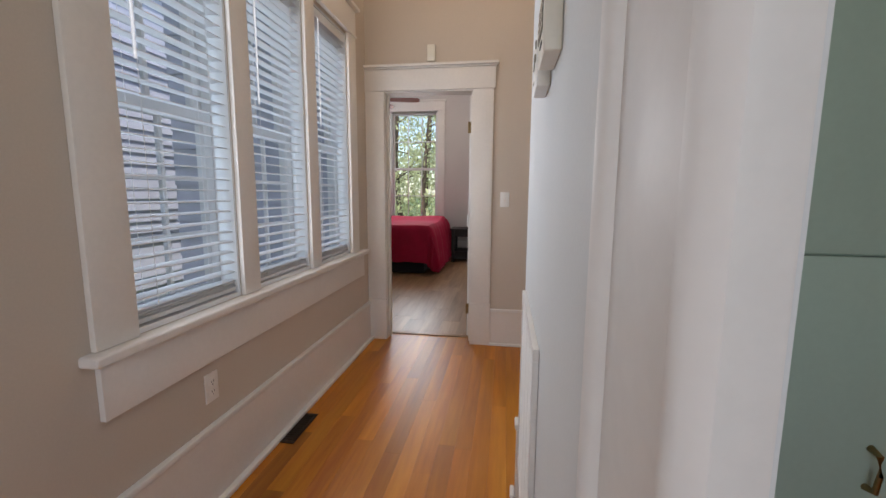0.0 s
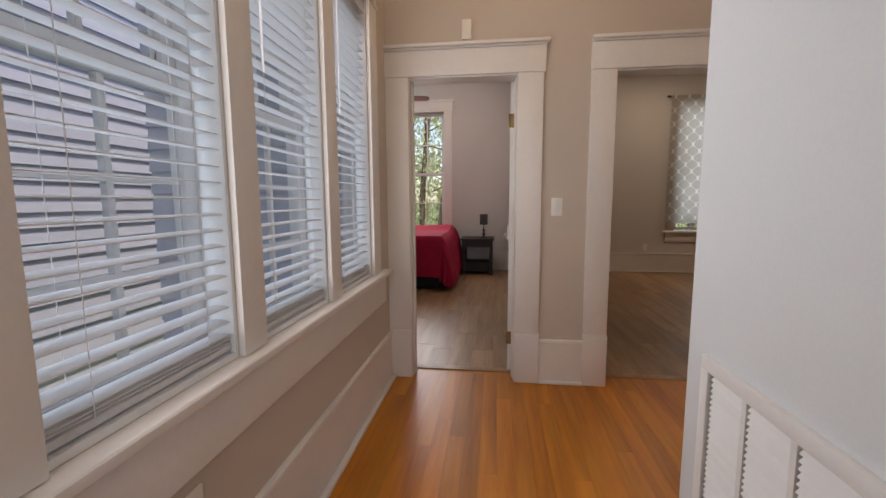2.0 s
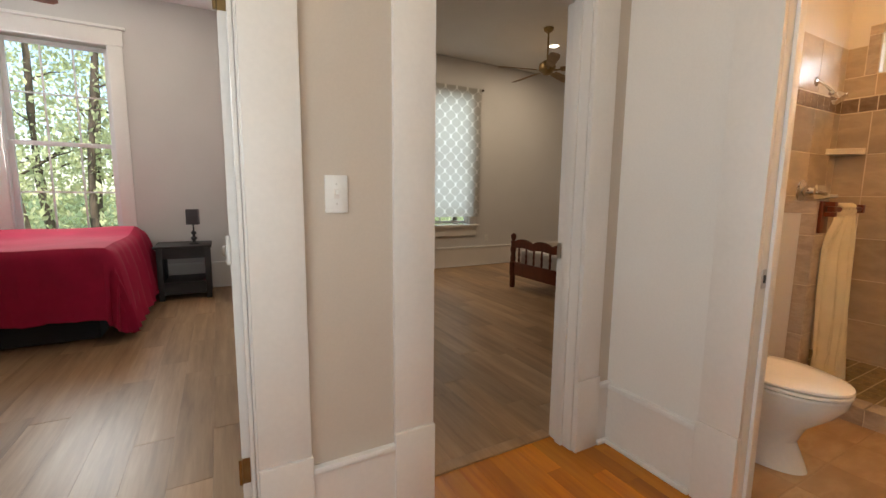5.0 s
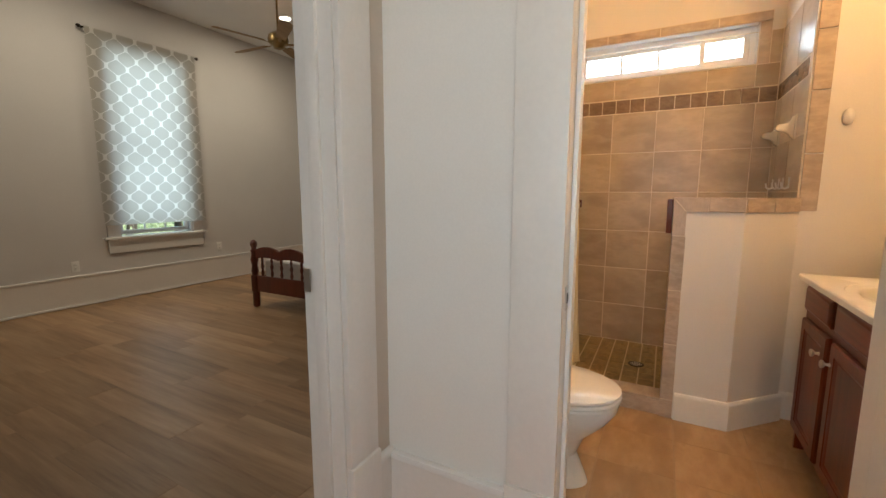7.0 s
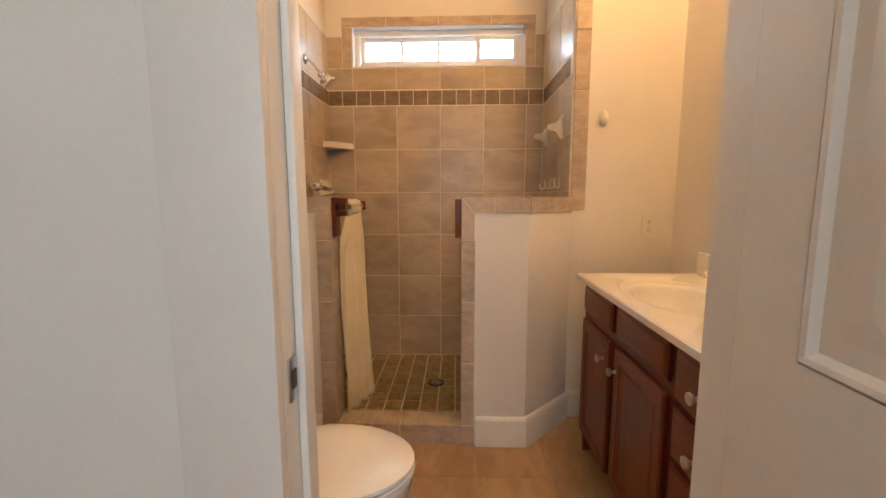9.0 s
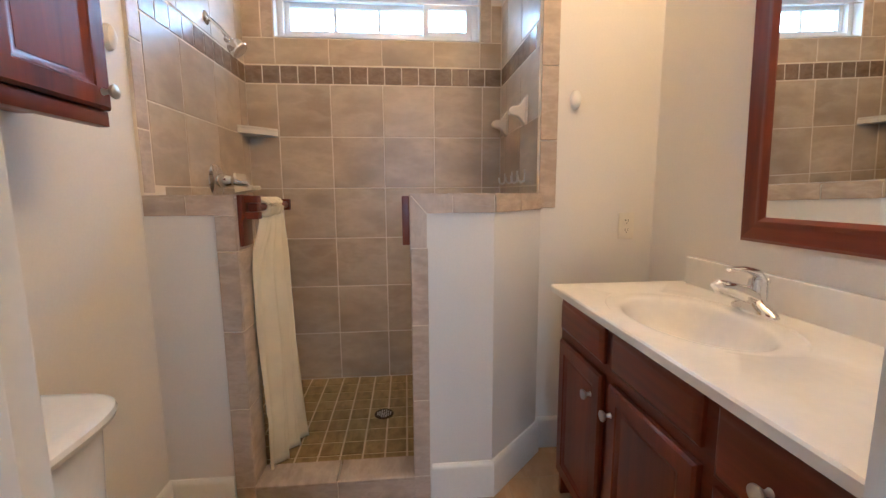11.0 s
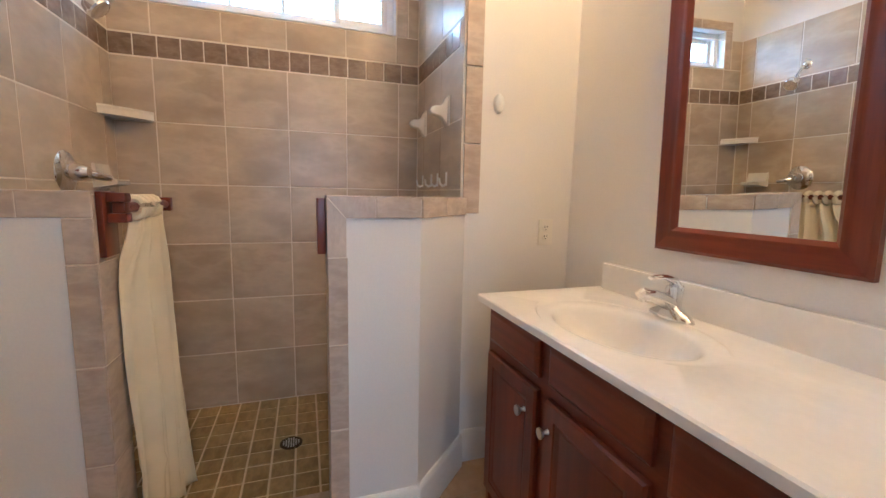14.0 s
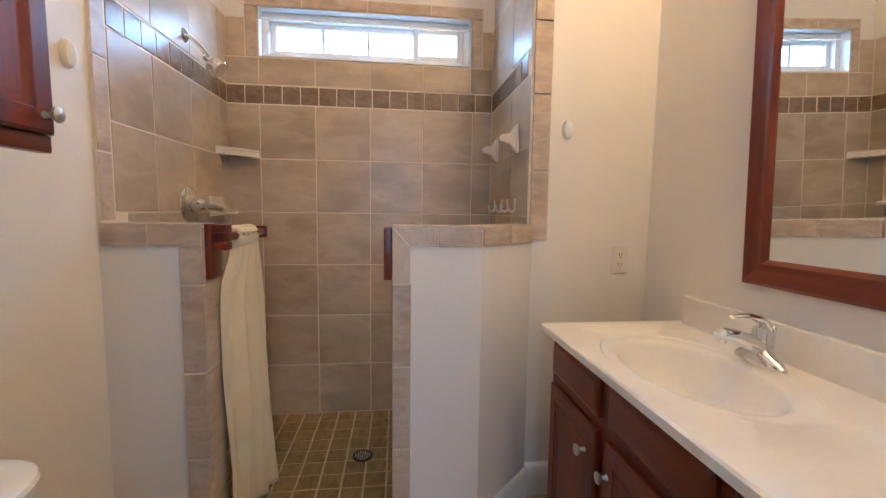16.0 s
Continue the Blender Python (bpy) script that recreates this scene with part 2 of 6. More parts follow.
EXTWHITE = paint("exterior_white_paint", (0.78, 0.79, 0.80), 0.5, 0.04, 3, 60, 0.1)
# blue-grey base colour carries the sky's reflection
EXTGLASS = paint("sky_tinted_window_glass", (0.26, 0.29, 0.33), 0.08, 0.2, 3, 60, 0.0)
BARK = paint("bark", (0.10, 0.075, 0.055), 0.9, 0.35, 6, 40, 0.8)
LEAF = cloth("leaf_green", (0.58, 0.62, 0.36), 0.6, 12, 0.4, 0.5)
GRASS = paint("lawn", (0.09, 0.13, 0.035), 0.9, 0.3, 1.0, 40, 0.6)


# ---- mesh helpers ----
BASES = {}


def box(bm, x0, x1, y0, y1, z0, z1, bevel=0.0, segments=2):
    m = Matrix.LocRotScale(((x0 + x1) / 2, (y0 + y1) / 2, (z0 + z1) / 2), None, (abs(x1 - x0), abs(y1 - y0), abs(z1 - z0)))
    r = bmesh.ops.create_cube(bm, size=1.0, matrix=m)
    if bevel:
        edges = {e for v in r["verts"] for e in v.link_edges}
        bmesh.ops.bevel(bm, geom=list(edges), offset=bevel, segments=segments, affect="EDGES", profile=0.6)
    return bm


def boxed(*dims, bevel=0.0, segments=2):
    return box(bmesh.new(), *dims, bevel=bevel, segments=segments)


def tube(bm, a, b, r0, r1=None, sides=16):
    a, b = Vector(a), Vector(b)
    q = (b - a).to_track_quat("Z", "Y").to_matrix().to_4x4()
    bmesh.ops.create_cone(bm, cap_ends=True, segments=sides, radius1=r0, radius2=r0 if r1 is None else r1, depth=(b - a).length, matrix=Matrix.Translation((a + b) / 2) @ q)
    return bm


def lathe(bm, profile, at=(0, 0, 0), turn=None, sides=24, sx=1.0, sy=1.0):
    """Turned shape: profile of (radius, height) about z, set at a place."""
    m = Matrix.Translation(at) @ (turn or Matrix.Identity(4))
    rings = []
    for r, h in profile:
        rings.append([bm.verts.new(m @ Vector((sx * r * math.cos(2 * math.pi * i / sides), sy * r * math.sin(2 * math.pi * i / sides), h))) for i in range(sides)])
    for a, b in zip(rings, rings[1:]):
        for i in range(sides):
            j = (i + 1) % sides
            bm.faces.new((a[i], a[j], b[j], b[i]))
    bm.faces.new(list(reversed(rings[0])))
    bm.faces.new(rings[-1])
    return bm


def loft(bm, loops, caps=True):
    """Closed loops of points, skinned in turn, with capped ends."""
    rings = [[bm.verts.new(p) for p in loop] for loop in loops]
    for a, b in zip(rings, rings[1:]):
        for i in range(len(a)):
            j = (i + 1) % len(a)
            bm.faces.new((a[i], a[j], b[j], b[i]))
    if caps:
        bm.faces.new(list(reversed(rings[0])))
    bm.faces.new(rings[-1])
    return bm


def mesh_of(name, bm, material, base=(0, 0, 0), smooth=True):
    bmesh.ops.recalc_face_normals(bm, faces=bm.faces)
    bmesh.ops.translate(bm, verts=bm.verts, vec=-Vector(base))
    me = bpy.data.meshes.new(name)
    bm.to_mesh(me)
    bm.free()
    me.materials.append(material)
    if smooth:
        for f in me.polygons:
            f.use_smooth = True
        me.set_sharp_from_angle(angle=radians(32))
    return me


def part(name, bm, material, parent, label="", smooth=True):
    base = BASES[parent]
    ob = new(name, mesh_of(name, bm, material, base, smooth))
    ob.parent = parent
    BASES[ob] = base
    return tagged(ob, label)


def thing(name, base, label, category, group="", kind=""):
    ob = new(name)
    ob.location = base
    BASES[ob] = Vector(base)
    return tagged(ob, label, category, group, kind)


def solid(name, bm, material, label, category, base=(0, 0, 0), group="", kind="", smooth=True):
    ob = new(name, mesh_of(name, bm, material, base, smooth))
    ob.location = base
    BASES[ob] = Vector(base)
    return tagged(ob, label, category, group, kind)


def structure(name, bm, material, label, category):
    return solid(name, bm, material, label, category, kind="structure", smooth=False)


def wall_x(bm, y0, y1, x0, x1, z0, z1, holes=()):
    """Wall running along x between y0 and y1, with holes (xa, xb, za, zb)."""
    cur = x0
    for xa, xb, za, zb in sorted(holes):
        box(bm, cur, xa, y0, y1, z0, z1)
        if za > z0:
            box(bm, xa, xb, y0, y1, z0, za)
        if zb < z1:
            box(bm, xa, xb, y0, y1, zb, z1)
        cur = xb
    box(bm, cur, x1, y0, y1, z0, z1)
    return bm


def wall_y(bm, x0, x1, y0, y1, z0, z1, holes=()):
    cur = y0
    for ya, yb, za, zb in sorted(holes):
        box(bm, x0, x1, cur, ya, z0, z1)
        if za > z0:
            box(bm, x0, x1, ya, yb, z0, za)
        if zb < z1:
            box(bm, x0, x1, ya, yb, zb, z1)
        cur = yb
    box(bm, x0, x1, cur, y1, z0, z1)
    return bm


# ---- the plan ----
WX, EY, BX = -1.115, 3.27, 1.285      # hall: window wall, end wall, bathroom wall
EB = EY + 0.14                         # bedroom side of the end wall
FAR = 7.87                             # far wall of the bedrooms
TOP = 3.32                             # ceilings
SX = 3.55                              # back wall of the shower
VY, LY = 1.349, 3.30                    # bathroom: vanity wall, toilet wall
PX = 2.565                             # face of the shower's half walls
HALL_WINDOWS = [(1.07, 1.59), (1.71, 2.23), (2.35, 2.87)]

structure("wall_west", wall_y(bmesh.new(), WX - 0.16, WX, -2.0, EY, 0, TOP, [(a, b, 0.78, 2.30) for a, b in HALL_WINDOWS]), WALL, "beige painted plaster wall with three windows", "wall")
structure("wall_north", wall_x(bmesh.new(), EY, EB, -2.55, 1.285, 0, TOP, [(-0.975, -0.25, 0, 2.025), (0.315, 1.075, 0, 2.025)]), WALL, "beige painted wall with two doorways", "wall")
structure("wall_bath_door", wall_y(bmesh.new(), BX, BX + 0.12, VY, EB + 0.03, 0, TOP, [(1.99, 2.70, 0, 2.03)]), CREAM, "cream painted wall with the bathroom doorway", "wall")
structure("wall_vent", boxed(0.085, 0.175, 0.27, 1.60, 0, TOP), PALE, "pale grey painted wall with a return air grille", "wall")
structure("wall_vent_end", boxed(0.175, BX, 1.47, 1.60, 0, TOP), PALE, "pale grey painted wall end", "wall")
# the opening in this unseen wall is invented, to hold the fill lamp
structure("wall_kitchen", wall_x(bmesh.new(), -2.14, -2.0, -1.3, 2.2, 0, TOP, [(-0.9, 0.5, 1.0, 2.2)]), WALL, "beige painted wall behind the kitchen", "wall")
structure("wall_kitchen_side", boxed(2.06, 2.2, -2.0, 1.205, 0, TOP), WALL, "beige painted kitchen side wall", "wall")
structure("wall_kitchen_back", boxed(0.175, 2.06, 1.10, 1.205, 0, TOP), GREIGE, "pale grey painted wall of the kitchen", "wall")
structure("wall_bedroom_far", wall_x(bmesh.new(), FAR, FAR + 0.16, -2.69, 5.8, 0, TOP, [(-2.2, -1.29, 0.62, 2.75), (2.56, 3.37, 0.70, 2.75)]), GREIGE, "pale greige bedroom wall with windows", "wall")
structure("wall_bedroom_west", boxed(-2.69, -2.55, EY, FAR + 0.16, 0, TOP), GREIGE, "pale greige bedroom side wall", "wall")
structure("wall_bedroom_between", boxed(-0.08, 0.04, EB, FAR, 0, TOP), GREIGE, "pale greige wall between the bedrooms", "wall")
structure("wall_bedroom_east", boxed(5.66, 5.8, EB, FAR, 0, TOP), GREIGE, "pale greige bedroom side wall", "wall")
structure("wall_bedroom_near", boxed(1.405, 5.66, 3.44, 3.56, 0, TOP), GREIGE, "pale greige bedroom near wall", "wall")
structure("wall_bath_toilet", boxed(1.405, SX + 0.15, LY, 3.44, 0, TOP), CREAM, "cream painted bathroom wall behind the toilet", "wall")
structure("wall_bath_vanity", boxed(BX, SX + 0.15, VY - 0.14, VY, 0, TOP), CREAM, "cream painted bathroom wall behind the vanity", "wall")
structure("wall_shower_back", wall_y(bmesh.new(), SX + 0.012, SX + 0.15, VY, LY, 0, TOP, [(2.0, 3.125, 2.005, 2.26)]), CREAM, "cream painted wall over the shower tile", "wall")
structure("wall_shower_side", boxed(2.85, SX + 0.012, VY, 1.868, 0, TOP), CREAM, "cream painted wall beside the shower", "wall")
structure("ceiling", boxed(-2.69, 5.8, -2.14, FAR + 0.16, TOP, TOP + 0.12), CEIL, "white painted flat ceiling", "ceiling")
# unseen slab, added so that its overhang keeps direct sun out
structure("roof", box(boxed(-1.5, 6.3, -4.2, FAR + 0.6, TOP + 0.13, TOP + 0.3), -3.0, -1.5, EY - 0.35, FAR + 0.6, TOP + 0.13, TOP + 0.3), SIDING, "unseen flat roof slab, its eaves added to block the sun", "roof")
structure("floor", boxed(-2.69, 5.8, -2.14, FAR + 0.16, -0.2, -0.014), ESPRESSO, "sub floor under planks and tiles", "floor")
structure("ground", boxed(-300, 300, -300, 300, -1.3, -0.9), GRASS, "lawn around the house", "ground")

# ---- trim ----
def baseboard(name, x0, x1, y0, y1, side, h=0.302, shoe=0.038):
    """Tall painted baseboard with a rounded cap and a shoe moulding; side: the way it faces."""
    dx, dy = {"e": (1, 0), "w": (-1, 0), "n": (0, 1), "s": (0, -1)}[side]
    def grown(t0, t1):
        a, b, c, d = x0, x1, y0, y1
        if dx:
            a, b = sorted((x0 + dx * t0, x0 + dx * t1))
        else:
            c, d = sorted((y0 + dy * t0, y0 + dy * t1))
        return a, b, c, d
    ob = thing(name, (x0, y0, 0), "tall painted wooden baseboard along the wall", "baseboard", kind="structure")
    part("board", boxed(*grown(0.0, 0.018), 0, h), TRIM, ob, smooth=False)
    part("cap", boxed(*grown(0.0, 0.026), h + 0.001, h + 0.024, bevel=0.006), WHITE, ob)
    part("shoe_moulding", boxed(*grown(0.019, shoe), 0, 0.024, bevel=0.009), WHITE, ob)
    return ob


baseboard("baseboard", WX, WX, -2.0, EY - 0.022, "e", 0.302, 0.05)
baseboard("baseboard", -0.105, 0.18, EY, EY, "s", 0.279)
baseboard("baseboard", 1.20, BX - 0.001, EY, EY, "s", 0.279)
baseboard("baseboard", BX, BX, 2.835, EY - 0.02, "w", 0.27)
baseboard("baseboard", 0.085, 0.085, 1.535, 1.60, "w")
baseboard("baseboard", -0.08, -0.08, 4.25, FAR, "w")
baseboard("baseboard", -2.55, -0.11, FAR, FAR, "s")
baseboard("baseboard", 0.04, 5.6, FAR, FAR, "s")
baseboard("baseboard", 5.66, 5.66, 3.6, FAR - 0.04, "w")
baseboard("baseboard", 0.04, 0.04, 3.46, FAR - 0.04, "e")
baseboard("baseboard", -2.54, -0.98, EB, EB, "n")
baseboard("baseboard", 0.075, 0.312, EB, EB, "n")


def casing_x(name, xa, xb, y, top, wl, wr, depth, label):
    """Doorway trim in a wall along x: legs with plinths, head board, cap, jambs."""
    ob = thing(name, ((xa + xb) / 2, y, 0), label, "door frame", kind="structure")
    for x0, x1 in ((xa - wl, xa), (xb, xb + wr)):
        part("leg", boxed(x0, x1, y - 0.02, y, 0.346, top - 0.004, bevel=0.003), TRIM, ob)
        part("plinth", boxed(x0 - 0.0, x1 + 0.004, y - 0.028, y, 0, 0.345, bevel=0.004), TRIM, ob)
    part("head_board", boxed(xa - wl - 0.003, xb + wr + 0.012, y - 0.024, y, top - 0.003, top + 0.155, bevel=0.003), TRIM, ob)
    part("bead", boxed(xa - wl - 0.003, xb + wr + 0.018, y - 0.034, y, top + 0.156, top + 0.168, bevel=0.005), TRIM, ob)
    part("cap", boxed(xa - wl - 0.003, xb + wr + 0.035, y - 0.05, y, top + 0.169, top + 0.19, bevel=0.006), TRIM, ob)
    for x0, x1 in ((xa - 0.013, xa + 0.005), (xb - 0.005, xb + 0.013)):
        part("jamb", boxed(x0, x1, y + 0.001, y + depth, 0.0, top + 0.005), TRIM, ob)
    for x0, x1 in ((xa + 0.006, xa + 0.018), (xb - 0.018, xb - 0.006)):
        part("stop", boxed(x0, x1, y + 0.05, y + 0.09, 0.0, top - 0.012, bevel=0.002), TRIM, ob)
    part("head_jamb", boxed(xa + 0.006, xb - 0.006, y + 0.001, y + depth, top - 0.012, top + 0.014), TRIM, ob)
    part("threshold", boxed(xa + 0.006, xb - 0.006, y + 0.13, y + 0.19, -0.006, 0.008, bevel=0.003), VINYL, ob, "brown transition strip")
    return ob


casing_x("door_1", -0.962, -0.262, EY, 2.012, 0.152, 0.155, 0.14, "beige painted craftsman frame of an open bedroom doorway")
casing_x("door_2", 0.328, 1.062, EY, 2.012, 0.15, 0.135, 0.14, "beige painted craftsman frame of an open bedroom doorway")

door3 = thing("door_3", (BX, 2.36, 0), "white painted frame of the bathroom doorway", "door frame", kind="structure")
for ya, yb in ((2.685, 2.83), (1.84, 1.985)):
    part("leg", boxed(BX - 0.02, BX, ya, yb, 0.323, 2.015, bevel=0.003), TRIM, door3)
    part("plinth", boxed(BX - 0.028, BX, ya, yb + 0.004, 0, 0.322, bevel=0.004), TRIM, door3)
part("head_board", boxed(BX - 0.024, BX, 1.77, 2.86, 2.012, 2.17, bevel=0.003), TRIM, door3)
part("cap", boxed(BX - 0.05, BX, 1.75, 2.88, 2.171, 2.20, bevel=0.006), TRIM, door3)
part("jamb", boxed(BX + 0.001, BX + 0.12, 2.685, 2.699, 0, 2.02), WHITE, door3)
part("jamb", boxed(BX + 0.046, BX + 0.12, 1.991, 2.034, 0, 2.004), WHITE, door3)
part("stop", boxed(BX + 0.045, BX + 0.085, 2.671, 2.684, 0, 2.005, bevel=0.003), WHITE, door3)
part("head_jamb", boxed(BX + 0.001, BX + 0.12, 2.034, 2.684, 2.005, 2.025), WHITE, door3)
for ya, yb in ((2.70, 2.78), (1.93, 2.02)):
    part("inner_leg", boxed(BX + 0.121, BX + 0.14, ya, yb, 0, 2.07, bevel=0.003), WHITE, door3)
plate = part("strike_plate", boxed(BX + 0.012, BX + 0.042, 2.681, 2.6845, 0.868, 0.935, bevel=0.0015), NICKEL, door3, "brushed steel strike plate")
# not cut: a dark block whose colour is the hole's shade
part("latch_hole", boxed(BX + 0.019, BX + 0.034, 2.6795, 2.6807, 0.887, 0.915), DARK, plate)

# casing of the kitchen opening beside the start of the walk
door4 = thing("door_4", (0.085, 0.2, 0), "pale grey painted moulded casing of the kitchen opening", "door frame", kind="structure")
def bead(y, r, n=7):
    return [(0.061 - r * math.sin(math.pi * k / n), y + r * math.cos(math.pi * k / n)) for k in range(n + 1)]


prof = [(0.086, 0.272), (0.066, 0.270)] + bead(0.256, 0.0105) + bead(0.131, 0.0105)[:-2] + [(0.0595, 0.119), (0.066, 0.133), (0.118, 0.2565), (0.118, 0.272)]
part("moulding", loft(bmesh.new(), [[(x, y, 0) for x, y in prof], [(x, y, TOP) for x, y in prof]]), CASING, door4)
part("jamb", boxed(0.119, 0.164, 0.256, 0.2695, 0, TOP, bevel=0.003), WHITE, door4)


def panel_door(name, base, turn, width, height, label, material):
    """Moulded six-panel door leaf; local x runs from the hinge, y through the thickness."""
    m = Matrix.Translation(base) @ Matrix.Rotation(turn, 4, "Z")
    ob = thing(name, (0, 0, 0), label, "door")
    th = 0.035
    st, mid = 0.112, 0.10
    cols = [(st, (width - mid) / 2), ((width + mid) / 2, width - st)]
    rows = [(0.22, 0.775), (0.972, 1.55), (1.65, height - 0.12)]
    slab = bmesh.new()
    box(slab, 0, st, 0, th, 0.012, height)
    box(slab, width - st, width, 0, th, 0.012, height)
    box(slab, cols[0][1], cols[1][0], 0, th, 0.012, height)
    for xa, xb in cols:
        cur = 0.012
        for za, zb in rows:
            box(slab, xa, xb, 0, th, cur, za)
            cur = zb
        box(slab, xa, xb, 0, th, cur, height)
    body = part("slab", slab, material, ob, smooth=False)
    for xa, xb in cols:
        for za, zb in rows:
            bm = bmesh.new()
            box(bm, xa, xb, 0.0075, th - 0.0075, za, zb)
            for s in (0, 1):
                y_out, y_in = (0.002, 0.0073) if s == 0 else (th - 0.002, th - 0.0073)
                ring = [[(xa + d, y, za + d), (xb - d, y, za + d), (xb - d, y, zb - d), (xa + d, y, zb - d)] for d, y in ((0.0, y_in), (0.004, y_out - (0.004 if s == 0 else -0.004)), (0.012, y_out - (0.003 if s == 0 else -0.003)), (0.02, y_in), (0.042, y_in), (0.078, y_out))]
                vs = [[bm.verts.new(p) for p in loop] for loop in ring]
                for a, b in zip(vs, vs[1:]):
                    for i in range(4):
                        bm.faces.new((a[i], a[(i + 1) % 4], b[(i + 1) % 4], b[i]))
                bm.faces.new(vs[-1])
            part("panel", bm, material, ob, smooth=False)
    for z in (0.25, 1.0, height - 0.25):
        hinge = tube(bmesh.new(), (-0.004, th + 0.004, z - 0.045), (-0.004, th + 0.004, z + 0.045), 0.006, sides=10)
        box(hinge, -0.002, -0.0005, 0.004, th, z - 0.045, z + 0.045)
        part("hinge", hinge, BRASS if z < 0.9 or z > 1.2 else PLASTIC, ob, "small door hinge")
    for y, s in ((-0.001, -1), (th + 0.001, 1)):
        knob = lathe(bmesh.new(), [(0.03, 0), (0.03, 0.006), (0.011, 0.010), (0.010, 0.03), (0.022, 0.036), (0.027, 0.048), (0.022, 0.06), (0.004, 0.064)], (width - 0.065, y, 0.92), Matrix.Rotation(s * -math.pi / 2, 4, "X"), 20)
        part("door_knob", knob, NICKEL, ob, "round brushed nickel door knob")
    ob.matrix_world = m
    return ob


panel_door("bathroom_door", (1.3303, 2.034, 0), radians(180 - 0.6), 0.64, 2.0, "white six-panel bathroom door standing open into the hall", WHITE)
panel_door("bedroom_door", (-0.268, EB + 0.012, 0), radians(86), 0.685, 2.0, "white six-panel bedroom door standing wide open", WHITE)
strike = thing("strike", (1.042, EY + 0.11, 0.93), "worn steel strike plate on a door jamb", "strike plate")
part("plate", boxed(1.041, 1.0435, EY + 0.102, EY + 0.125, 0.895, 0.965), NICKEL, strike)


# ---- windows ----
def sash_x(name, ob, x, ya, yb, za, zb, cols, rows, rail=0.045, deep=0.035, material=None, pane=True):
    """Sash in a wall along y: stiles, rails, muntins and pane."""
    mt = material or EXTWHITE
    sash = part(name, boxed(x - deep / 2, x + deep / 2, ya, ya + rail, za, zb, bevel=0.003), mt, ob)
    part("stile", boxed(x - deep / 2, x + deep / 2, yb - rail, yb, za, zb, bevel=0.003), mt, sash)
    for z0, z1 in ((za, za + rail), (zb - rail, zb)):
        part("rail", boxed(x - deep / 2, x + deep / 2, ya + rail, yb - rail, z0, z1, bevel=0.003), mt, sash)
    for i in range(1, cols):
        y = ya + rail + (yb - ya - 2 * rail) * i / cols
        part("muntin", boxed(x - 0.009, x + 0.009, y - 0.009, y + 0.009, za + rail, zb - rail, bevel=0.003), mt, sash)
    for i in range(1, rows):
        z = za + rail + (zb - za - 2 * rail) * i / rows
        part("muntin", boxed(x - 0.008, x + 0.008, ya + rail, yb - rail, z - 0.009, z + 0.009, bevel=0.003), mt, sash)
    if pane:
        g = part("pane", boxed(x - 0.002, x + 0.002, ya + rail, yb - rail, za + rail, zb - rail), PANE, sash, "clear glass pane", smooth=False)
        g.visible_shadow = False
    return sash


def sash_y(name, ob, y, xa, xb, za, zb, cols, rows, rail=0.045, deep=0.035, pane=True):
    mt = EXTWHITE
    sash = part(name, boxed(xa, xa + rail, y - deep / 2, y + deep / 2, za, zb, bevel=0.003), mt, ob)
    part("stile", boxed(xb - rail, xb, y - deep / 2, y + deep / 2, za, zb, bevel=0.003), mt, sash)
    for z0, z1 in ((za, za + rail), (zb - rail, zb)):
        part("rail", boxed(xa + rail, xb - rail, y - deep / 2, y + deep / 2, z0, z1, bevel=0.003), mt, sash)
    for i in range(1, cols):
        x = xa + rail + (xb - xa - 2 * rail) * i / cols
        part("muntin", boxed(x - 0.009, x + 0.009, y - 0.008, y + 0.008, za + rail, zb - rail, bevel=0.003), mt, sash)
    for i in range(1, rows):
        z = za + rail + (zb - za - 2 * rail) * i / rows
        part("muntin", boxed(xa + rail, xb - rail, y - 0.007, y + 0.007, z - 0.009, z + 0.009, bevel=0.003), mt, sash)
    if pane:
        g = part("pane", boxed(xa + rail, xb - rail, y - 0.002, y + 0.002, za + rail, zb - rail), PANE, sash, "clear glass pane", smooth=False)
        g.visible_shadow = False
    return sash


for k, (a, b) in enumerate(HALL_WINDOWS):
    w = thing("window_%d" % (k + 1), (WX, (a + b) / 2, 0.78), "white double-hung hall window behind an open blind", "window", kind="structure")
    sash_x("lower_sash", w, WX - 0.10, a + 0.012, b - 0.012, 0.80, 1.53, 2, 3)
    sash_x("upper_sash", w, WX - 0.137, a + 0.012, b - 0.012, 1.50, 2.29, 2, 3)
    for y0, y1 in ((a, a + 0.011), (b - 0.011, b)):
        part("jamb_liner", boxed(WX - 0.158, WX - 0.002, y0, y1, 0.781, 2.299), EXTWHITE, w)
    part("head_liner", boxed(WX - 0.158, WX - 0.002, a + 0.012, b - 0.012, 2.291, 2.3), EXTWHITE, w)
    part("outer_sill", boxed(WX - 0.158, WX - 0.002, a + 0.012, b - 0.012, 0.781, 0.799), EXTWHITE, w)

trimw = thing("window_trim", (WX, 1.97, 0.6), "beige painted craftsman trim around the three hall windows", "window trim", kind="structure")
for y0, y1 in ((0.93, 1.068), (1.592, 1.708), (2.232, 2.348), (2.872, 3.01)):
    part("casing", boxed(WX, WX + 0.02, y0, y1, 0.782, 2.318, bevel=0.003), TRIM, trimw)
part("head_bead", boxed(WX, WX + 0.03, 0.92, 3.02, 2.319, 2.333, bevel=0.005), TRIM, trimw)
part("head_board", boxed(WX, WX + 0.022, 0.928, 3.012, 2.334, 2.50, bevel=0.003), TRIM, trimw)
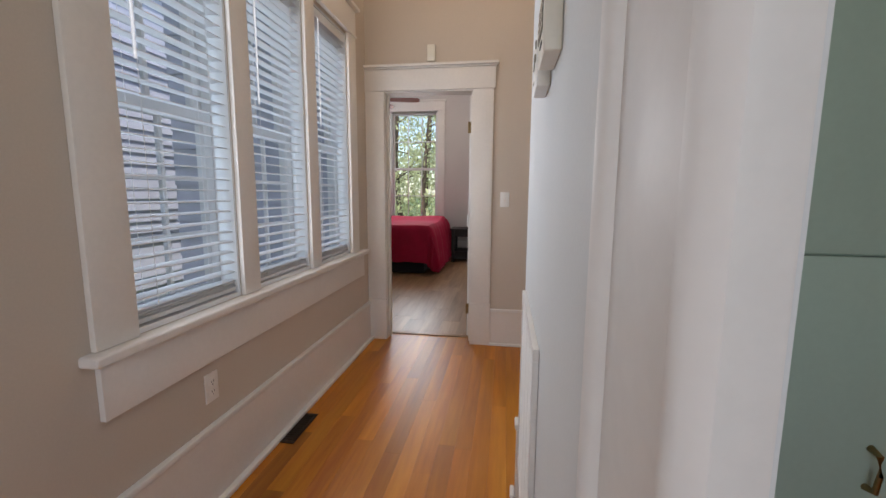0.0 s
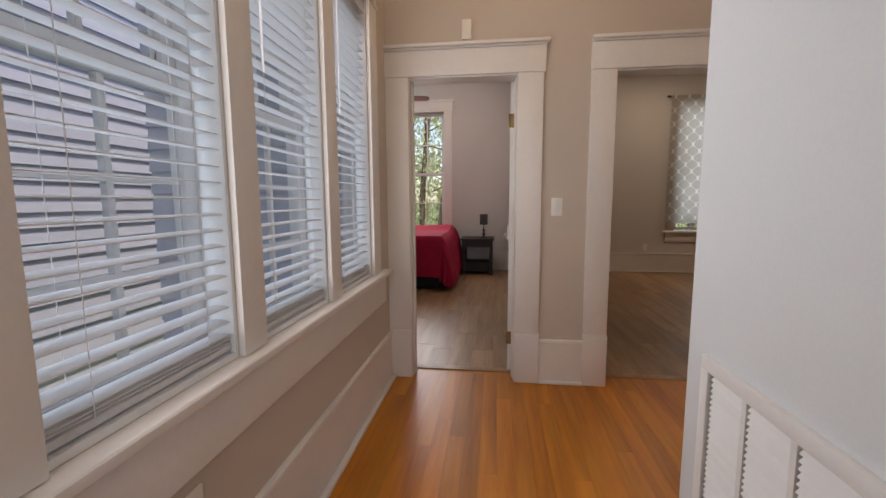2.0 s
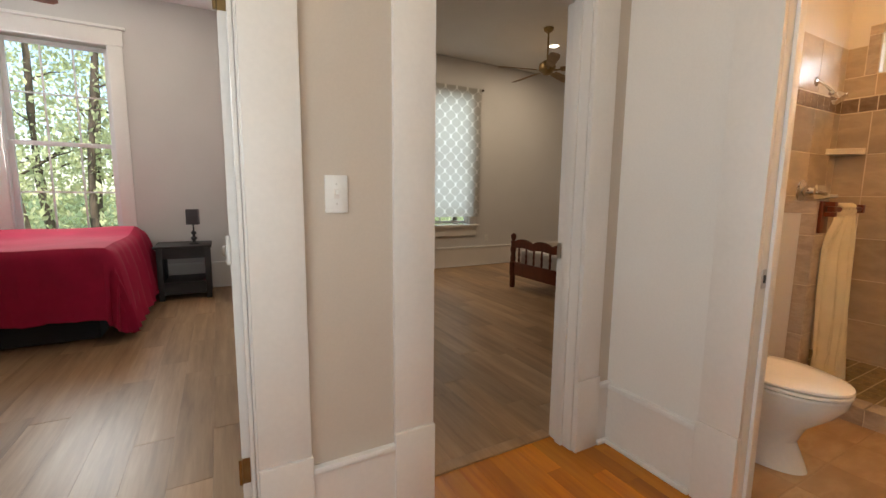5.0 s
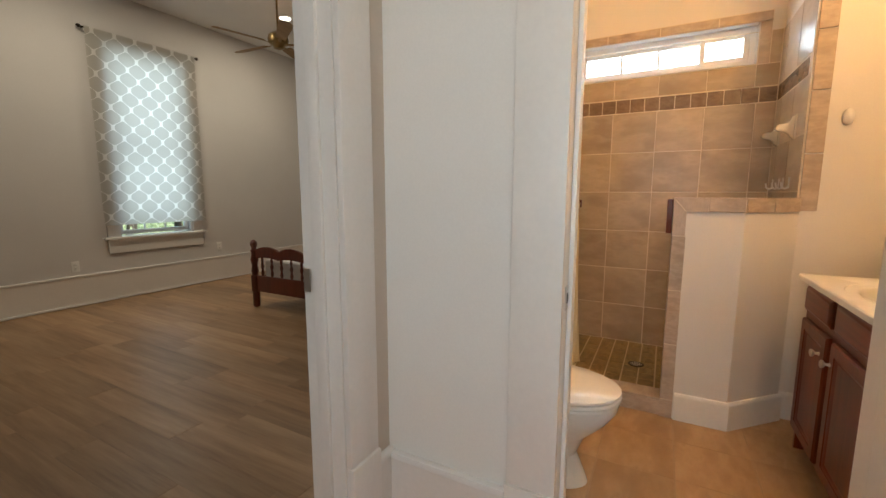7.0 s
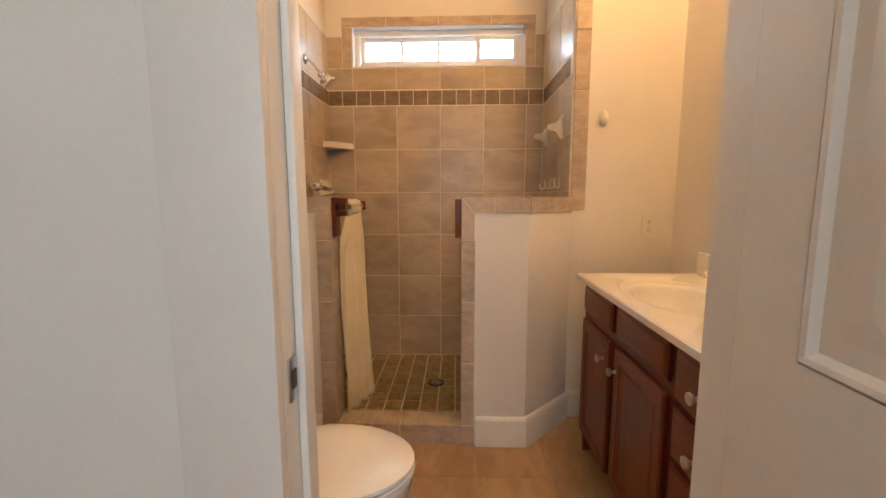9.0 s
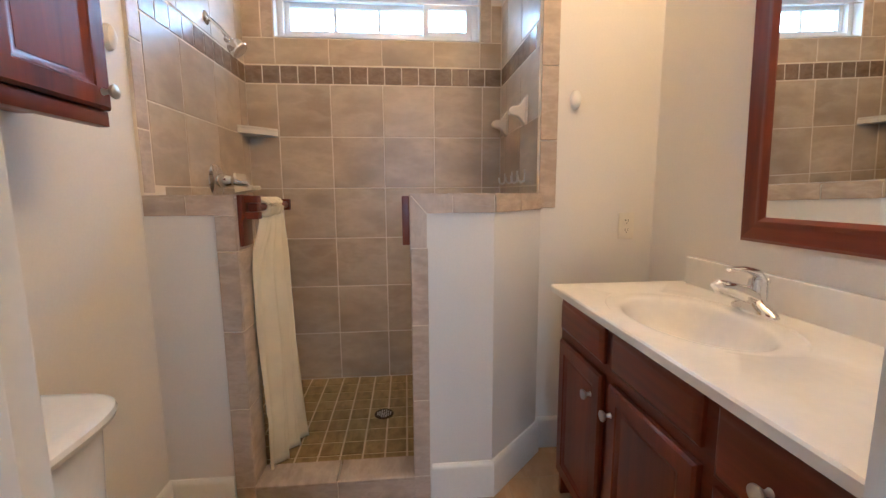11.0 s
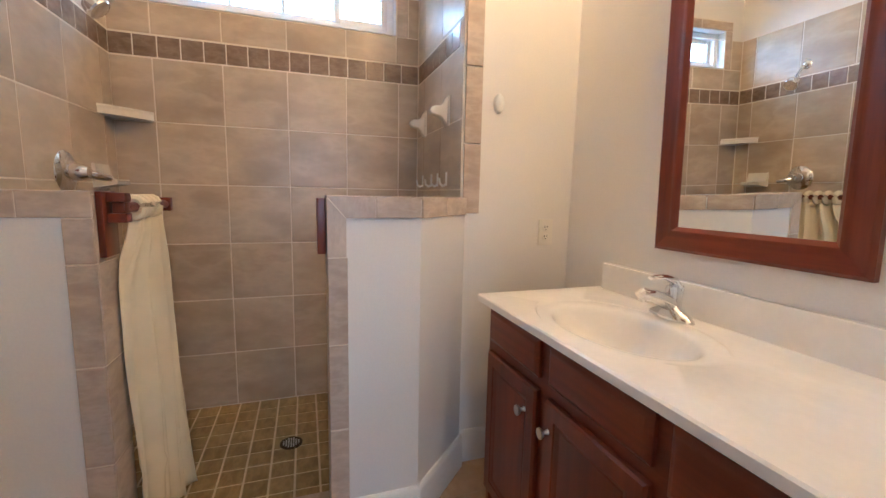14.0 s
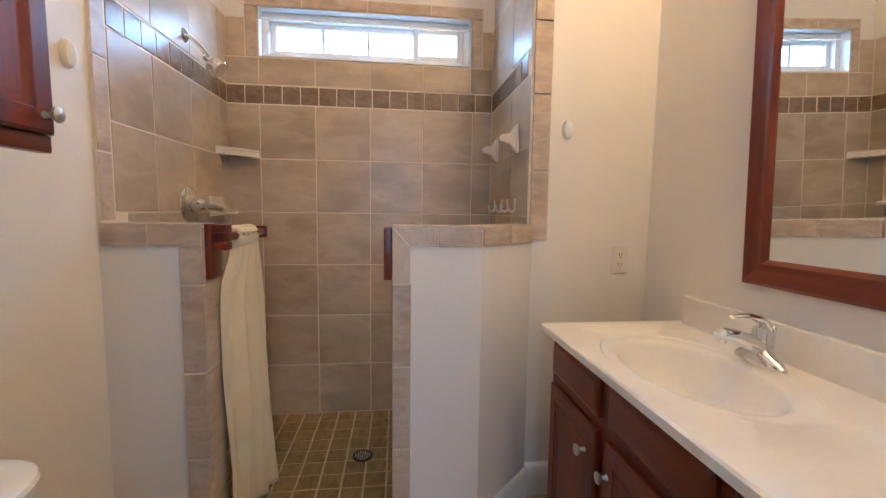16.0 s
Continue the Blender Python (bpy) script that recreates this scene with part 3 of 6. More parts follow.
part("cap", boxed(WX, WX + 0.05, 0.90, 3.04, 2.501, 2.525, bevel=0.006), TRIM, trimw)
part("stool", boxed(WX - 0.05, WX + 0.058, 0.895, 3.15, 0.748, 0.7795, bevel=0.011, segments=3), TRIM, trimw, "deep rounded window stool")
part("apron", boxed(WX, WX + 0.02, 0.935, 3.11, 0.575, 0.747, bevel=0.003), TRIM, trimw)


def blind(a, b):
    ob = thing("window_blind", (WX - 0.035, (a + b) / 2, 2.28), "white slatted horizontal blind hanging open", "blind", "blinds in the hall windows")
    x = WX - 0.036
    part("headrail", boxed(x - 0.03, x + 0.03, a + 0.014, b - 0.014, 2.235, 2.288, bevel=0.004), BLIND, ob)
    bm = bmesh.new()
    ring = []
    for s in range(7):
        u = -0.025 + 0.05 * s / 6
        ring.append((u, 0.0028 * (1 - (u / 0.025) ** 2)))
    prof = [(u, h + 0.0013) for u, h in ring] + [(u, h - 0.0013) for u, h in reversed(ring)]
    loft(bm, [[(u, a + 0.016, h) for u, h in prof], [(u, b - 0.016, h) for u, h in prof]])
    bmesh.ops.translate(bm, verts=bm.verts, vec=(0, -(a + b) / 2, 0))
    me = mesh_of("slat", bm, BLIND)
    z, zs = 2.205, []
    while z > 0.865:
        zs.append(z)
        z -= 0.0425
    zs += [0.850, 0.841, 0.832]
    for i, z in enumerate(zs):
        sl = new("slat", me)
        sl.parent = ob
        sl.matrix_basis = Matrix.Translation((x - BASES[ob].x, random.uniform(-0.002, 0.002), z - 2.28)) @ Matrix.Rotation(radians(3 + random.uniform(-3, 3)), 4, "Y") @ Matrix.Rotation(radians(random.uniform(-0.35, 0.35)), 4, "X")
    part("bottom_rail", boxed(x - 0.026, x + 0.026, a + 0.016, b - 0.016, 0.806, 0.824, bevel=0.004), BLIND, ob)
    for f in (0.2, 0.8):
        y = a + (b - a) * f
        cord = bmesh.new()
        for dx in (-0.027, 0.027):
            tube(cord, (x + dx, y, 0.82), (x + dx, y, 2.24), 0.0012, sides=6)
        part("ladder_cord", cord, BLIND, ob)
    part("tilt_wand", tube(bmesh.new(), (x + 0.034, a + 0.09, 2.24), (x + 0.034, a + 0.09, 1.62), 0.0045, sides=8), BLIND, ob, "clear plastic tilt wand")


for a, b in HALL_WINDOWS:
    blind(a, b)


def bedroom_window(name, xa, xb, za, zb, label, head=0.17):
    w = thing(name, ((xa + xb) / 2, FAR, za), label, "window", kind="structure")
    zm = (za + zb) / 2
    sash_y("lower_sash", w, FAR + 0.075, xa + 0.012, xb - 0.012, za + 0.02, zm + 0.02, 3, 2)
    sash_y("upper_sash", w, FAR + 0.113, xa + 0.012, xb - 0.012, zm - 0.02, zb - 0.012, 3, 2)
    for x0, x1 in ((xa, xa + 0.011), (xb - 0.011, xb)):
        part("jamb_liner", boxed(x0, x1, FAR + 0.002, FAR + 0.155, za + 0.001, zb - 0.001), EXTWHITE, w)
    for x0, x1 in ((xa - 0.13, xa - 0.002), (xb + 0.002, xb + 0.13)):
        part("casing", boxed(x0, x1, FAR - 0.02, FAR, za + 0.002, zb + 0.004, bevel=0.003), WHITE, w)
    part("head_board", boxed(xa - 0.14, xb + 0.14, FAR - 0.024, FAR, zb + 0.005, zb + head, bevel=0.003), WHITE, w)
    part("cap", boxed(xa - 0.17, xb + 0.17, FAR - 0.05, FAR, zb + head + 0.001, zb + head + 0.03, bevel=0.006), WHITE, w)
    part("stool", boxed(xa - 0.17, xb + 0.17, FAR - 0.055, FAR + 0.05, za - 0.03, za, bevel=0.009), WHITE, w)
    part("apron", boxed(xa - 0.13, xb + 0.13, FAR - 0.02, FAR, za - 0.18, za - 0.031, bevel=0.003), WHITE, w)
    return w


bedroom_window("window_4", -2.2, -1.29, 0.62, 2.75, "tall white double-hung bedroom window facing trees")
bedroom_window("window_5", 2.56, 3.37, 0.70, 2.75, "white double-hung bedroom window behind a patterned shade", 0.085)

wb = thing("window_6", (SX, 2.56, 2.0), "long low white sliding window high in the shower", "window", kind="structure")
X6 = SX + 0.085
sash_x("window_frame", wb, X6, 2.006, 3.119, 2.012, 2.254, 1, 1, 0.035, 0.07, None, False)
sash_x("fixed_sash", wb, X6 + 0.012, 2.29, 3.083, 2.045, 2.222, 3, 1, 0.028, 0.03)
sash_x("sliding_sash", wb, X6 - 0.02, 2.042, 2.315, 2.045, 2.222, 1, 1, 0.03, 0.03)
part("liner", boxed(SX - 0.004, SX + 0.05, 2.003, 2.0055, 2.008, 2.258), EXTWHITE, wb)
part("liner", boxed(SX - 0.004, SX + 0.05, 3.1195, 3.122, 2.008, 2.258), EXTWHITE, wb)
part("liner", boxed(SX - 0.004, SX + 0.05, 2.006, 3.119, 2.2545, 2.257), EXTWHITE, wb)
part("liner", boxed(SX - 0.004, SX + 0.05, 2.006, 3.119, 2.0085, 2.0115), EXTWHITE, wb)


# ---- bathroom ----
def prism(bm, pts, z0, z1):
    return loft(bm, [[(x, y, z0) for x, y in pts], [(x, y, z1) for x, y in pts]])


half_r = thing("wall_shower_right", (PX, 2.2, 0), "white painted angled half wall edged with taupe tile", "wall", kind="structure")
part("core", prism(bmesh.new(), [(PX, 2.41), (PX, 2.12), (2.815, 1.869), (2.97, 1.869), (2.685, 2.165), (2.685, 2.41)], 0, 1.158), CREAM, half_r, smooth=False)
half_l = thing("wall_shower_left", (PX, 3.15, 0), "white painted half wall edged with taupe tile", "wall", kind="structure")
part("core", boxed(PX, 2.685, 3.01, LY + 0.03, 0, 1.158), CREAM, half_l, smooth=False)
curb = thing("shower_curb", (2.62, 2.71, 0), "low tiled curb at the shower's entrance", "curb", kind="structure")
part("core", boxed(PX + 0.008, 2.677, 2.411, 3.009, 0, 0.088), GROUT, curb, smooth=False)
pan = structure("floor_shower", prism(bmesh.new(), [(2.686, LY), (2.686, 2.16), (2.96, 1.875), (SX + 0.01, 1.875), (SX + 0.01, LY)], -0.01, 0.0532), PANGROUT, "mortar bed of the shower floor", "floor")


def bath_base(pts, h=0.145, t=0.016):
    """White rounded baseboard that follows a line of points, to the left of the way walked."""
    for (xa, ya), (xb, yb) in zip(pts, pts[1:]):
        d = Vector((xb - xa, yb - ya, 0)).normalized()
        nrm = Vector((-d.y, d.x, 0))
        prof = [(0, 0), (t, 0), (t, h - 0.018), (t - 0.004, h - 0.006), (t - 0.010, h), (0, h)]
        a, b = Vector((xa, ya, 0)), Vector((xb, yb, 0))
        ext = d * t * 0.4
        bm = loft(bmesh.new(), [[a - ext + nrm * u + Vector((0, 0, v)) for u, v in prof], [b + ext + nrm * u + Vector((0, 0, v)) for u, v in prof]])
        ob = solid("baseboard", bm, WHITE, "low white painted bathroom baseboard", "baseboard", (xa, ya, 0), kind="structure")


bath_base([(2.85, VY + 0.02), (2.85, 1.868)])
bath_base([(2.815, 1.869), (PX, 2.12), (PX, 2.345)])
bath_base([(PX, 3.08), (PX, LY)])
bath_base([(PX, LY), (1.405, LY)])

# vanity
van = thing("vanity_cabinet", (2.02, 1.62, 0), "cherry wood bathroom vanity with panelled doors and drawers", "cabinet")
for xa, xb in ((1.47, 1.488), (2.542, 2.56)):
    part("side_panel", boxed(xa, xb, VY + 0.002, 1.852, 0.0, 0.793), CHERRY, van, smooth=False)
part("bottom_panel", boxed(1.489, 2.541, VY + 0.002, 1.852, 0.09, 0.108), CHERRY_X, van, smooth=False)
part("toe_kick", boxed(1.489, 2.541, 1.78, 1.795, 0.0, 0.0895), CHERRY_X, van, smooth=False)
part("face_frame", boxed(1.472, 2.562, 1.853, 1.858, 0.09, 0.796), CHERRY_X, van, smooth=False)


def panelled(xa, xb, za, zb, y, s, profile):
    """Front of concentric mouldings: profile of (inset, depth) about a rectangle at y, growing along s."""
    bm = bmesh.new()
    vs = [[bm.verts.new(p) for p in ((xa + d, y + s * o, za + d), (xb - d, y + s * o, za + d), (xb - d, y + s * o, zb - d), (xa + d, y + s * o, zb - d))] for d, o in profile]
    bm.faces.new(vs[0])
    for p, q in zip(vs, vs[1:]):
        for i in range(4):
            bm.faces.new((p[i], p[(i + 1) % 4], q[(i + 1) % 4], q[i]))
    bm.faces.new(vs[-1])
    return bm


DOOR_FRAME = [(0.0, 0.0), (0.0, 0.013), (0.006, 0.019), (0.044, 0.019), (0.047, 0.016), (0.051, 0.0155), (0.058, 0.0108), (0.064, 0.0104)]
DRAWER_FACE = [(0.0, 0.0), (0.0, 0.010), (0.003, 0.012), (0.014, 0.0185), (0.017, 0.019)]


def front(name, xa, xb, za, zb, kind, mat):
    y = 1.859
    ob = part(name, panelled(xa, xb, za, zb, y, 1, DOOR_FRAME if kind == "door" else DRAWER_FACE), mat, van)
    if kind == "door":
        part("recessed_panel", boxed(xa + 0.0645, xb - 0.0645, y + 0.0106, y + 0.0112, za + 0.0645, zb - 0.0645), mat, ob, smooth=False)
    return ob


def pull(ob, x, z, y=1.877):
    k = lathe(bmesh.new(), [(0.008, 0), (0.006, 0.004), (0.005, 0.014), (0.012, 0.018), (0.0155, 0.023), (0.015, 0.027), (0.008, 0.030), (0.001, 0.0305)], (x, y, z), Matrix.Rotation(-math.pi / 2, 4, "X"), 18)
    part("knob", k, NICKEL, ob, "round brushed nickel knob")


front("false_drawer", 2.215, 2.535, 0.672, 0.782, "drawer", CHERRY_X)
front("false_drawer", 1.815, 2.165, 0.672, 0.782, "drawer", CHERRY_X)
pull(front("door", 2.215, 2.535, 0.115, 0.635, "door", CHERRY), 2.265, 0.555, 1.880)
pull(front("door", 1.815, 2.165, 0.115, 0.635, "door", CHERRY), 2.14, 0.555, 1.880)
for za, zb in ((0.642, 0.782), (0.487, 0.622), (0.302, 0.467), (0.115, 0.282)):
    pull(front("drawer", 1.50, 1.775, za, zb, "drawer", CHERRY_X), 1.648, (za + zb) / 2 - 0.005, 1.881)

# worktop with an oval bowl
CZ, BC, BA, BB = 0.82, (2.18, 1.64), 0.236, 0.152
top = thing("vanity_worktop", (2.05, 1.64, 0.8), "cream cultured marble worktop with a moulded oval basin", "worktop")
bm = bmesh.new()
N = 64
def rim_pt(i, k, z):
    a = 2 * math.pi * i / N
    return Vector((BC[0] + BA * k * math.cos(a), BC[1] + BB * k * math.sin(a), z))
def edge_pt(i, z, grow=0.0):
    a = 2 * math.pi * i / N
    c, s = math.cos(a), math.sin(a)
    x0, x1, y0, y1 = 1.455 - grow, 2.622 + grow, VY + 0.002, 1.886 + grow
    t = min(((x1 if c > 0 else x0) - BC[0]) / c if abs(c) > 1e-6 else 9, ((y1 if s > 0 else y0) - BC[1]) / s if abs(s) > 1e-6 else 9)
    return Vector((BC[0] + c * t, BC[1] + s * t, z))
corners = [(2.622, 1.886), (1.455, 1.886), (1.455, VY + 0.002), (2.622, VY + 0.002)]
def snapped(z, inset):
    out = [edge_pt(i, z, -inset) for i in range(N)]
    for cx, cy in corners:
        p = Vector((cx, cy, z))
        i = min(range(N), key=lambda q: (out[q] - p).length)
        out[i] = Vector((cx + (inset if cx < 2 else -inset), cy - (inset if cy > 1.5 else 0), z))
    return out
loops = [snapped(CZ - 0.026, 0.0), snapped(CZ - 0.005, 0.0), snapped(CZ, 0.005)]
loops.append([rim_pt(i, 1.30, CZ) for i in range(N)])
loops.append([rim_pt(i, 1.27, CZ - 0.004) for i in range(N)])
for k, z in ((1.16, CZ - 0.0045), (1.08, CZ - 0.006), (1.04, CZ - 0.0085), (1.01, CZ - 0.0125), (0.985, CZ - 0.019), (0.955, CZ - 0.031), (0.9, CZ - 0.052), (0.78, CZ - 0.09), (0.6, CZ - 0.118), (0.35, CZ - 0.132), (0.1, CZ - 0.135)):
    loops.append([rim_pt(i, k, z) for i in range(N)])
loft(bm, loops, False)
part("slab", bm, MARBLE, top)
part("backsplash", boxed(1.455, 2.583, VY + 0.001, VY + 0.022, CZ - 0.007, 0.923, bevel=0.006, segments=3), MARBLE, top)
part("drain", lathe(bmesh.new(), [(0.022, 0), (0.022, 0.003), (0.015, 0.004), (0.004, 0.002)], (BC[0], BC[1], CZ - 0.134)), CHROME, top, "chrome basin drain")

fau = thing("faucet", (2.192, 1.43, CZ), "chrome single-lever bathroom faucet on the worktop", "faucet")
FX, FY = 2.192, 1.434
def oval(cx, cy, rx, ry, z, n=24):
    return [(cx + rx * math.cos(2 * math.pi * i / n), cy + ry * math.sin(2 * math.pi * i / n), z) for i in range(n)]
part("base_plate", loft(bmesh.new(), [oval(FX, FY, 0.080, 0.027, CZ + 0.0005), oval(FX, FY, 0.079, 0.027, CZ + 0.008), oval(FX, FY, 0.066, 0.024, CZ + 0.018), oval(FX, FY, 0.034, 0.022, CZ + 0.032), oval(FX, FY, 0.024, 0.022, CZ + 0.045)]), CHROME, fau)
part("body", lathe(bmesh.new(), [(0.025, 0), (0.024, 0.03), (0.022, 0.055), (0.019, 0.068), (0.008, 0.075)], (FX, FY, CZ + 0.03)), CHROME, fau)
def sweep(bm, pts, radii, n=14, flat=1.0):
    loops = []
    for i, p in enumerate(pts):
        p = Vector(p)
        d = (Vector(pts[min(i + 1, len(pts) - 1)]) - Vector(pts[max(i - 1, 0)])).normalized()
        side = d.cross(Vector((0, 0, 1)))
        side = side.normalized() if side.length > 1e-4 else Vector((1, 0, 0))
        up = side.cross(d)
        loops.append([p + side * radii[i] * math.cos(2 * math.pi * k / n) + up * flat * radii[i] * math.sin(2 * math.pi * k / n) for k in range(n)])
    return loft(bm, loops)
part("spout", sweep(bmesh.new(), [(FX, FY, CZ + 0.042), (FX, FY + 0.035, CZ + 0.058), (FX, FY + 0.08, CZ + 0.075), (FX, FY + 0.118, CZ + 0.082), (FX, FY + 0.128, CZ + 0.076)], [0.025, 0.023, 0.020, 0.018, 0.013]), CHROME, fau)
part("aerator", tube(bmesh.new(), (FX, FY + 0.113, CZ + 0.058), (FX, FY + 0.115, CZ + 0.076), 0.0105, sides=16), CHROME, fau)
part("lever", sweep(bmesh.new(), [(FX, FY - 0.012, CZ + 0.095), (FX, FY + 0.005, CZ + 0.118), (FX, FY + 0.04, CZ + 0.128), (FX, FY + 0.078, CZ + 0.128), (FX, FY + 0.09, CZ + 0.126)], [0.021, 0.020, 0.014, 0.011, 0.008], flat=0.6), CHROME, fau)
part("lift_rod", lathe(bmesh.new(), [(0.003, 0), (0.003, 0.07), (0.006, 0.075), (0.006, 0.085), (0.002, 0.09)], (FX, FY - 0.036, CZ + 0.01), sides=10), CHROME, fau)

# mirror
mir = thing("wall_mirror", (2.03, VY, 1.02), "cherry wood framed mirror hanging over the vanity", "mirror")
MX0, MX1, MZ0, MZ1 = 1.770, 2.339, 1.014, 2.02
def frame_bar(a, b, inward, name):
    """Mitred moulding from corner a to corner b in the wall's plane; inward: unit step to the opening."""
    prof = [(0.0, 0.0), (0.0, 0.018), (0.010, 0.026), (0.022, 0.024), (0.046, 0.018), (0.056, 0.021), (0.064, 0.020), (0.076, 0.010), (0.076, 0.0)]
    d = (Vector(b) - Vector(a)).normalized()
    bm = loft(bmesh.new(), [[Vector(a) + (Vector(inward) + d) * u + Vector((0, v, 0)) for u, v in prof], [Vector(b) + (Vector(inward) - d) * u + Vector((0, v, 0)) for u, v in prof]])
    part(name, bm, CHERRY_X if abs(d.x) > 0.5 else CHERRY, mir)
Y0 = VY + 0.002
frame_bar((MX0, Y0, MZ0), (MX1, Y0, MZ0), (0, 0, 1), "bottom_rail")
frame_bar((MX0, Y0, MZ1), (MX1, Y0, MZ1), (0, 0, -1), "top_rail")
frame_bar((MX0, Y0, MZ0), (MX0, Y0, MZ1), (1, 0, 0), "side_rail")
frame_bar((MX1, Y0, MZ0), (MX1, Y0, MZ1), (-1, 0, 0), "side_rail")
part("mirror_glass", boxed(MX0 + 0.072, MX1 - 0.072, Y0, Y0 + 0.008, MZ0 + 0.072, MZ1 - 0.072), MIRROR, mir, "clear silvered glass", smooth=False)
mir.rotation_euler.x = radians(-1.5)      # hangs leaning a little forward

vl = thing("vanity_light", (1.85, VY, 2.64), "brushed nickel vanity light bar over the mirror", "wall lamp")
part("back_plate", boxed(1.60, 2.10, VY + 0.001, VY + 0.02, 2.66, 2.75, bevel=0.006), NICKEL, vl)
for x in (1.7, 2.0):
    part("arm", sweep(bmesh.new(), [(x, VY + 0.02, 2.70), (x, VY + 0.12, 2.69), (x, VY + 0.205, 2.685)], [0.008, 0.008, 0.008]), NICKEL, vl)
    part("socket", tube(bmesh.new(), (x, VY + 0.211, 2.67), (x, VY + 0.211, 2.698), 0.022, 0.018), NICKEL, vl)

# toilet
wc = thing("toilet", (1.83, 2.95, 0), "white porcelain toilet with closed lid against the wall", "toilet")
TX = 1.835
def egg(cy, rx, ryf, ryb, z, n=32, cx=TX):
    out = []
    for i in range(n):
        a = 2 * math.pi * i / n
        s = math.sin(a)
        out.append((cx + rx * math.cos(a), cy + (ryb if s > 0 else ryf) * s, z))
    return out
part("bowl", loft(bmesh.new(), [egg(2.86, 0.105, 0.19, 0.22, 0.001), egg(2.86, 0.10, 0.18, 0.22, 0.03), egg(2.87, 0.092, 0.15, 0.22, 0.12), egg(2.86, 0.11, 0.17, 0.22, 0.2), egg(2.84, 0.155, 0.23, 0.21, 0.28), egg(2.82, 0.178, 0.25, 0.20, 0.34), egg(2.82, 0.182, 0.255, 0.20, 0.372), egg(2.82, 0.178, 0.25, 0.20, 0.38)]), PORCELAIN, wc)
part("seat", loft(bmesh.new(), [egg(2.82, 0.165, 0.24, 0.19, 0.3805), egg(2.82, 0.168, 0.243, 0.192, 0.384), egg(2.82, 0.183, 0.262, 0.205, 0.387), egg(2.82, 0.183, 0.262, 0.205, 0.396), egg(2.82, 0.18, 0.258, 0.203, 0.4)]), PORCELAIN, wc)
part("lid", loft(bmesh.new(), [egg(2.82, 0.165, 0.24, 0.19, 0.4015), egg(2.82, 0.168, 0.243, 0.192, 0.405), egg(2.82, 0.184, 0.262, 0.205, 0.408), egg(2.82, 0.183, 0.26, 0.204, 0.417), egg(2.82, 0.17, 0.24, 0.19, 0.424), egg(2.82, 0.1, 0.15, 0.12, 0.428)]), PORCELAIN, wc)
def bow_front(w, d, z, n=40):
    """Tank outline: straight back, bowed front with wide rounded corners."""
    out = [(TX + w, 3.284, z), (TX - w, 3.284, z)]
    for i in range(n + 1):
        a = math.pi * i / n
        c, q = math.cos(a), math.sin(a)
        out.append((TX - w * math.copysign(abs(c) ** 0.62, c), 3.19 - d * q ** 0.62, z))
    return out


part("tank_lid", loft(bmesh.new(), [bow_front(0.222, 0.138, 0.696), bow_front(0.232, 0.148, 0.702), bow_front(0.235, 0.151, 0.712), bow_front(0.232, 0.148, 0.722), bow_front(0.222, 0.138, 0.729), bow_front(0.20, 0.118, 0.731)]), PORCELAIN, wc)
part("tank", loft(bmesh.new(), [bow_front(0.175, 0.10, 0.36), bow_front(0.19, 0.115, 0.38), bow_front(0.207, 0.128, 0.6955)]), PORCELAIN, wc)
part("shelf", boxed(TX - 0.12, TX + 0.12, 2.98, 3.12, 0.26, 0.378, bevel=0.03, segments=3), PORCELAIN, wc)
part("flush_lever", sweep(bmesh.new(), [(TX - 0.13, 3.082, 0.63), (TX - 0.13, 3.068, 0.63), (TX - 0.07, 3.06, 0.622)], [0.012, 0.009, 0.006]), CHROME, wc, "chrome flush lever")

# wall cabinet over the toilet
wcab = thing("wall_cabinet", (1.87, LY, 1.33), "cherry wood wall cabinet hanging above the toilet", "cabinet")
CX0, CX1, CY0, CZ0, CZ1 = 1.58, 2.157, 3.115, 1.322, 1.98
part("body", boxed(CX0, CX1, CY0, LY - 0.001, CZ0 + 0.03, CZ1), CHERRY, wcab, smooth=False)
part("bottom_rail", boxed(CX0, CX1, CY0 - 0.01, CY0 + 0.018, CZ0, CZ0 + 0.035, bevel=0.004), CHERRY_X, wcab)
for xa, xb, kx in ((CX0 + 0.005, 1.865, 1.84), (1.869, CX1 - 0.004, 2.126)):
    d = part("door", panelled(xa, xb, CZ0 + 0.036, CZ1 - 0.02, CY0 - 0.004, -1, DOOR_FRAME), CHERRY, wcab)
    part("recessed_panel", boxed(xa + 0.0645, xb - 0.0645, CY0 - 0.0152, CY0 - 0.0146, CZ0 + 0.1005, CZ1 - 0.0845), CHERRY, d, smooth=False)
    kn = lathe(bmesh.new(), [(0.008, 0), (0.006, 0.004), (0.005, 0.014), (0.012, 0.018), (0.0155, 0.023), (0.015, 0.027), (0.008, 0.030)], (kx, CY0 - 0.0232, CZ0 + 0.072), Matrix.Rotation(math.pi / 2, 4, "X"), 18)
    part("knob", kn, NICKEL, d, "round brushed nickel knob")

# shower fittings
sh = thing("shower_fixture", (3.12, LY, 1.94), "chrome shower head on a bent arm", "shower head")
SHX = 3.12
part("flange", lathe(bmesh.new(), [(0.03, 0), (0.03, 0.004), (0.024, 0.010), (0.012, 0.014)], (SHX, LY - 0.009, 1.932), Matrix.Rotation(math.pi / 2, 4, "X")), CHROME, sh)
part("arm", sweep(bmesh.new(), [(SHX, LY - 0.015, 1.932), (SHX, LY - 0.035, 1.924), (SHX, LY - 0.065, 1.896), (SHX, LY - 0.103, 1.852)], [0.0085] * 4), CHROME, sh)
